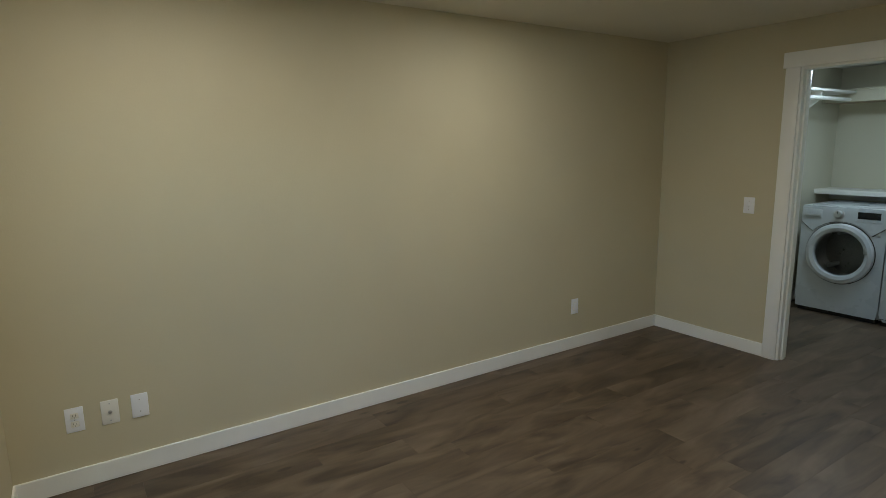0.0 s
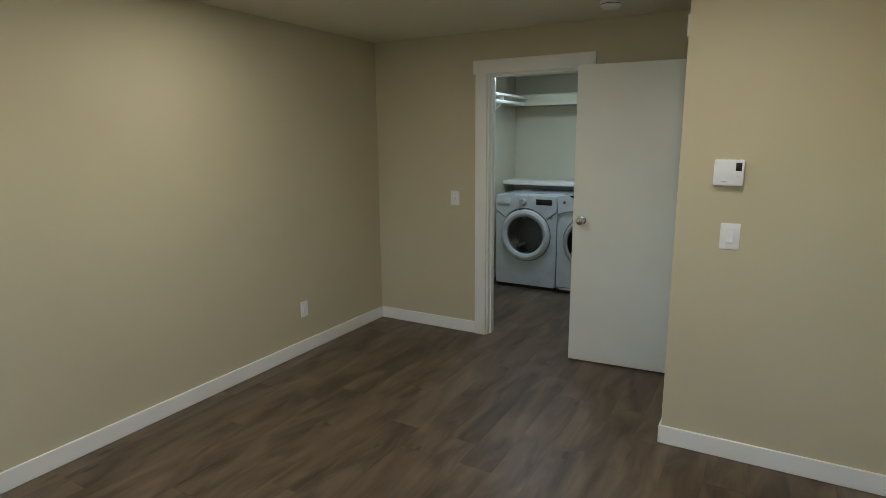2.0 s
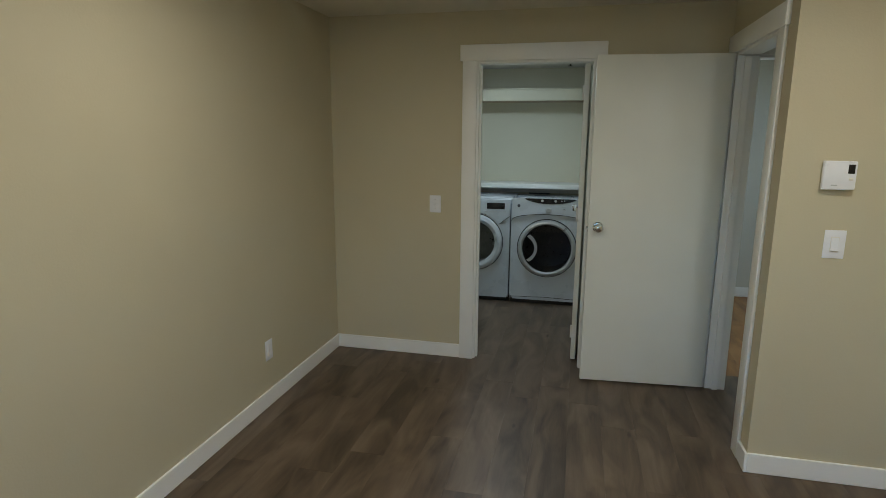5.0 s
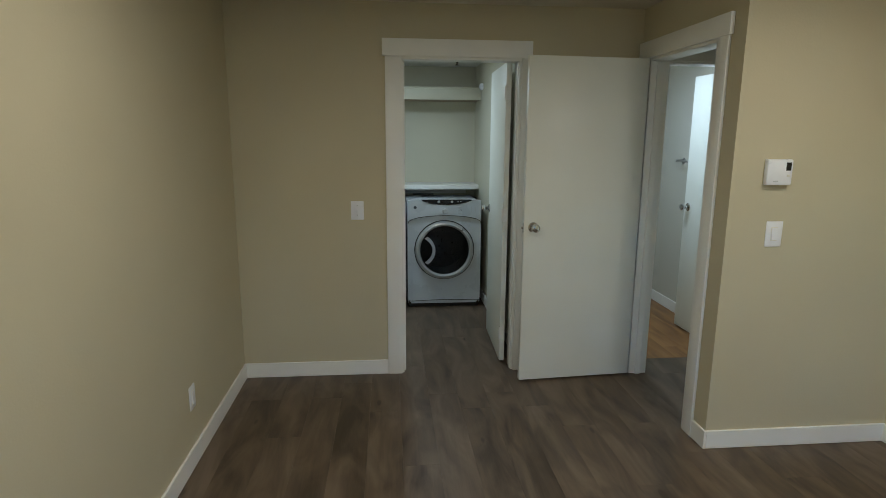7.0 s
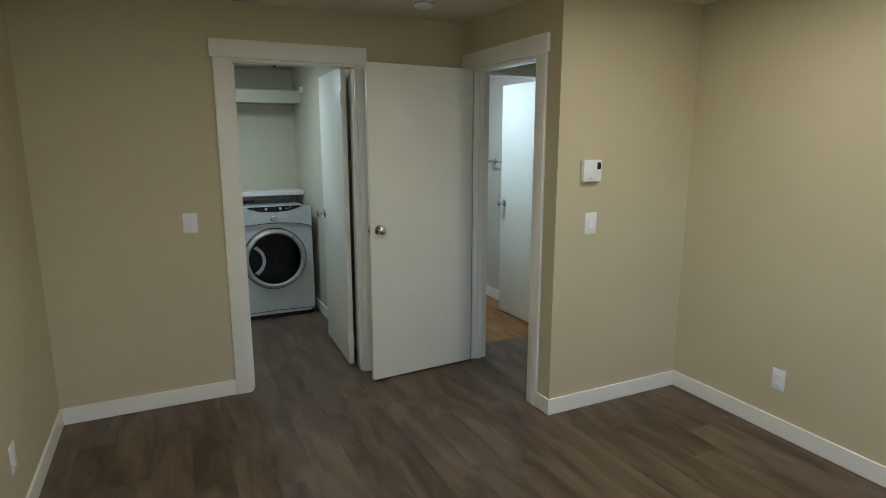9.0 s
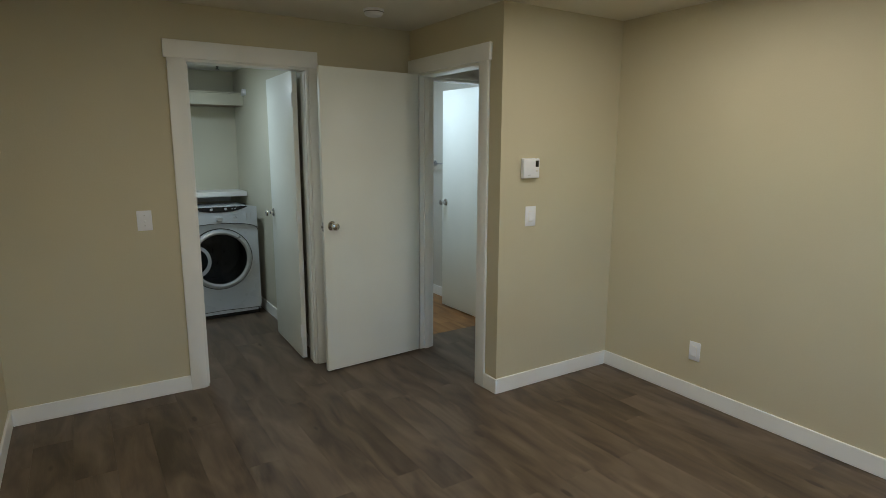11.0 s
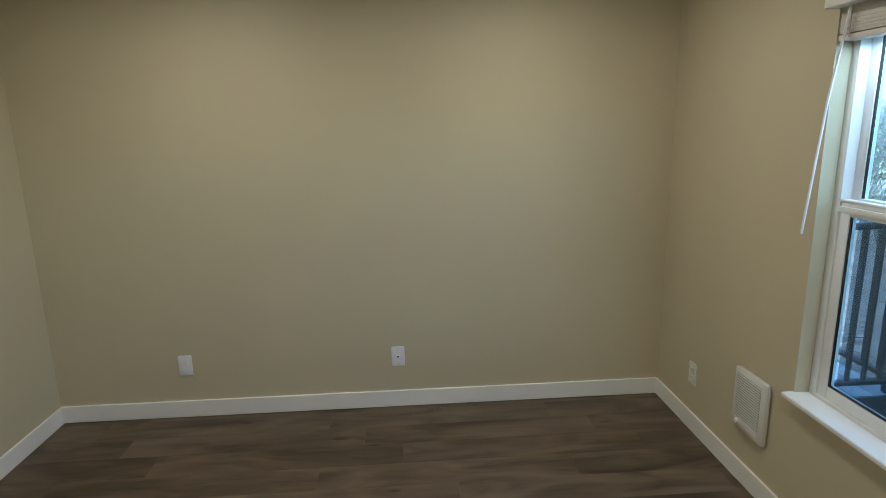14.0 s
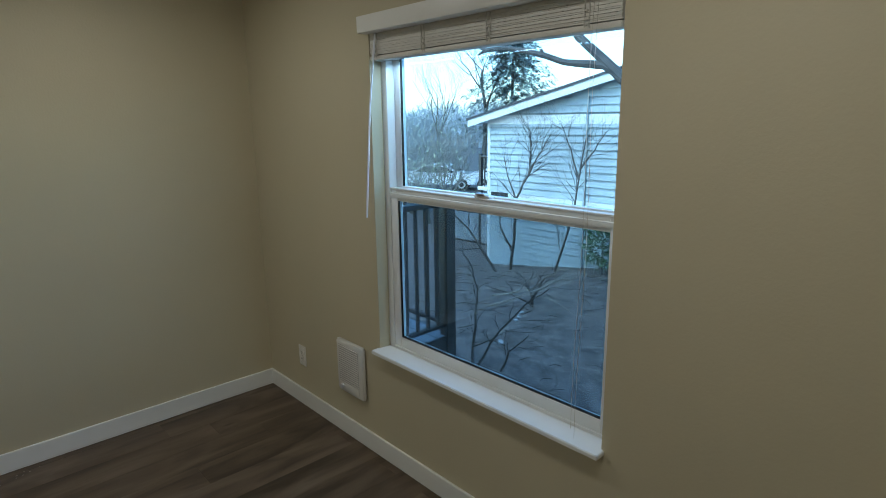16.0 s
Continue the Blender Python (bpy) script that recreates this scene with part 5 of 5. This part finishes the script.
# parked cars
def car(m):
    ob = thing("parked_car", "white parked car in the lot", "car", m, "parked cars")
    prof = [(-2.2, 0.35), (-2.22, 0.75), (-2.0, 0.92), (-1.2, 0.98), (-0.55, 1.40), (0.75, 1.44), (1.55, 1.02), (2.1, 0.92), (2.2, 0.6), (2.15, 0.32)]
    body = slab(bmesh.new(), prof, Matrix.Translation((0, 0.85, 0)) @ pose(0, 0, 0, 90), 1.7)
    bmesh.ops.bevel(body, geom=list(body.edges), offset=0.05, segments=2, affect="EDGES")
    part("body", body, CARWHITE, ob)
    for y in (-0.853, 0.853):
        part("side_window", slab(bmesh.new(), [(-1.05, 1.0), (-0.5, 1.33), (0.7, 1.36), (1.3, 1.04)], Matrix.Translation((0, y + 0.006, 0)) @ pose(0, 0, 0, 90), 0.012), CARGLASS, ob, "dark side window")
    for x0, x1 in (((-1.2, 1.0), (-0.6, 1.385)), ((1.5, 1.06), (0.8, 1.43))):
        d = Vector((x1[0] - x0[0], 0, x1[1] - x0[1]))
        n = Vector((-d.z, 0, d.x)).normalized() * (0.012 if d.x > 0 else -0.012)
        g = bmesh.new()
        a, b = Vector((x0[0], 0, x0[1])) + d * 0.1 + n, Vector((x0[0], 0, x0[1])) + d * 0.9 + n
        g.faces.new([g.verts.new(a + Vector((0, -0.7, 0))), g.verts.new(a + Vector((0, 0.7, 0))), g.verts.new(b + Vector((0, 0.66, 0))), g.verts.new(b + Vector((0, -0.66, 0)))])
        part("windscreen", g, CARGLASS, ob, "dark windscreen")
    for x in (-1.4, 1.35):
        for y in (-0.80, 0.80):
            wheel = part("wheel", lathe(bmesh.new(), [(0.2, -0.1), (0.32, -0.1), (0.34, 0), (0.32, 0.1), (0.2, 0.1)], Matrix.Translation((x, y, 0.34)) @ pose(0, 0, 0, 90), 20), RUBBER, ob, "black tyre")
            part("rim", lathe(bmesh.new(), [(0.0, -0.09), (0.2, -0.105), (0.2, 0.105), (0, 0.09)], Matrix.Translation((x, y, 0.34)) @ pose(0, 0, 0, 90), 16), STEEL, wheel, "grey rim")
    return ob


first_car = car(pose(22.6, -20.6, GROUND + 0.012, 0, 0, 35))
for x, y, a in ((25.3, -18.6, 35), (28.0, -16.6, 35), (19.5, -23.0, 35), (31, -14.2, 35), (36, -26, 125)):
    copy_thing(first_car, pose(x, y, GROUND + 0.012, 0, 0, a))

# far woods on the skyline; pale blue-grey because air haze is in the colour
woods = bmesh.new()
rng = random.Random(77)
for i in range(170):
    a = rng.uniform(radians(-75), radians(-15))
    dist = rng.uniform(75, 130)
    p = Vector((dist * math.cos(a), dist * math.sin(a), GROUND))
    hgt = rng.uniform(3.5, 7.5)
    for s in range(4):
        q = p + Vector((rng.uniform(-2, 2), rng.uniform(-2, 2), 0))
        tube(woods, [q, q + Vector((rng.uniform(-0.5, 0.5), 0, hgt * 0.5)), q + Vector((rng.uniform(-1.5, 1.5), rng.uniform(-1, 1), hgt * rng.uniform(0.8, 1)))], [0.22, 0.13, 0.03], 4)
        for k in range(16):
            f = rng.uniform(0.25, 0.95)
            c = q + Vector((0, 0, hgt * f))
            d = Vector((rng.uniform(-1, 1), rng.uniform(-1, 1), rng.uniform(0.2, 1.2))).normalized() * rng.uniform(1.2, 3.2) * (1.1 - 0.6 * f)
            tube(woods, [c, c + d * 0.5, c + d], [0.07, 0.05, 0.02], 3)
ob = new("far_woods", mesh_of("far_woods", woods, mat("hazed_wood", (0.36, 0.40, 0.43), 0.95, var=0.2), False))
tagged(ob, "bare woods along the skyline, haze put into their colour", "woods", kind="stuff")
# wooded rise behind them, its blue-grey likewise holding the haze of distance
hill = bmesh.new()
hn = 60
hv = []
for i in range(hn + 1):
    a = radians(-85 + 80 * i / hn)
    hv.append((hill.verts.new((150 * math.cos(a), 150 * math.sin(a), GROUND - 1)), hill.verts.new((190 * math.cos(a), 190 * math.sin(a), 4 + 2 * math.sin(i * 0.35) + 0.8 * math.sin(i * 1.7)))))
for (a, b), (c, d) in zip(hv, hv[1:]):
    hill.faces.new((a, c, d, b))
structure("backdrop", hill, mat("hazed_hill", (0.38, 0.43, 0.47), 0.95, var=0.25, scale=0.2), "distant wooded rise, haze put into its colour", "hill")


# ---- floor planks, each a board of its own ----
plank_cache = {}


def plank(parent, material, x0, y0, x1, y1, z):
    w, l = round(x1 - x0, 3), round(y1 - y0, 3)
    key = (w, l, material.name)
    if key not in plank_cache:
        plank_cache[key] = mesh_of("plank", boxes(((-w / 2 + 0.0001, -l / 2 + 0.0001, -0.01), (w / 2 - 0.0001, l / 2 - 0.0001, 0.0)), bevel=0.0006), material, False)
    ob = new("plank", plank_cache[key])
    ob.parent = parent
    ob.location = ((x0 + x1) / 2, (y0 + y1) / 2, z)


rng = random.Random(12)
PW, PL = 0.178, 1.22
x = XA - 0.06
while x < 1.80:
    x1 = x + PW
    y, end = YO + 0.01 - rng.choice((0.15, 0.4, 0.6, 0.8, 1.05)), (LN + 0.05 if x1 < LE + 0.1 else YB + TW - 0.004)
    while y < end - 0.02:
        y0, y1 = max(y, YO + 0.01), min(y + PL, end)
        if y1 - y0 > 0.05:
            plank(floor, PLANKS, x, y0, x1, y1, 0.0)
        y += PL
    x = x1
x = BX0
while x < BX1 - 0.02:
    x1 = min(x + 0.15, BX1)
    y = YB + TW - rng.uniform(0, 0.8)
    while y < BN:
        y0, y1 = max(y, YB + TW - 0.003), min(y + 0.95, BN)
        if y1 - y0 > 0.05:
            plank(floor_bath, BATHWOOD, x, y0, x1, y1, 0.0)
        y += 0.95
    x = x1


# pale plaster crumbs by the skirting
rng = random.Random(8)
crumbs = bmesh.new()
for i in range(9):
    c = Vector((XE - 0.05 - abs(rng.gauss(0, 0.03)), 1.80 + rng.gauss(0, 0.10), 0.001))
    r = rng.uniform(0.001, 0.0022)
    box(crumbs, c - Vector((r, r * 2, 0)), c + Vector((r, r * 2, r * 0.7)))
tagged(new("plaster_crumbs", mesh_of("plaster_crumbs", crumbs, LITTER, False)), "small pale plaster crumbs on the floor", "crumbs", kind="stuff")
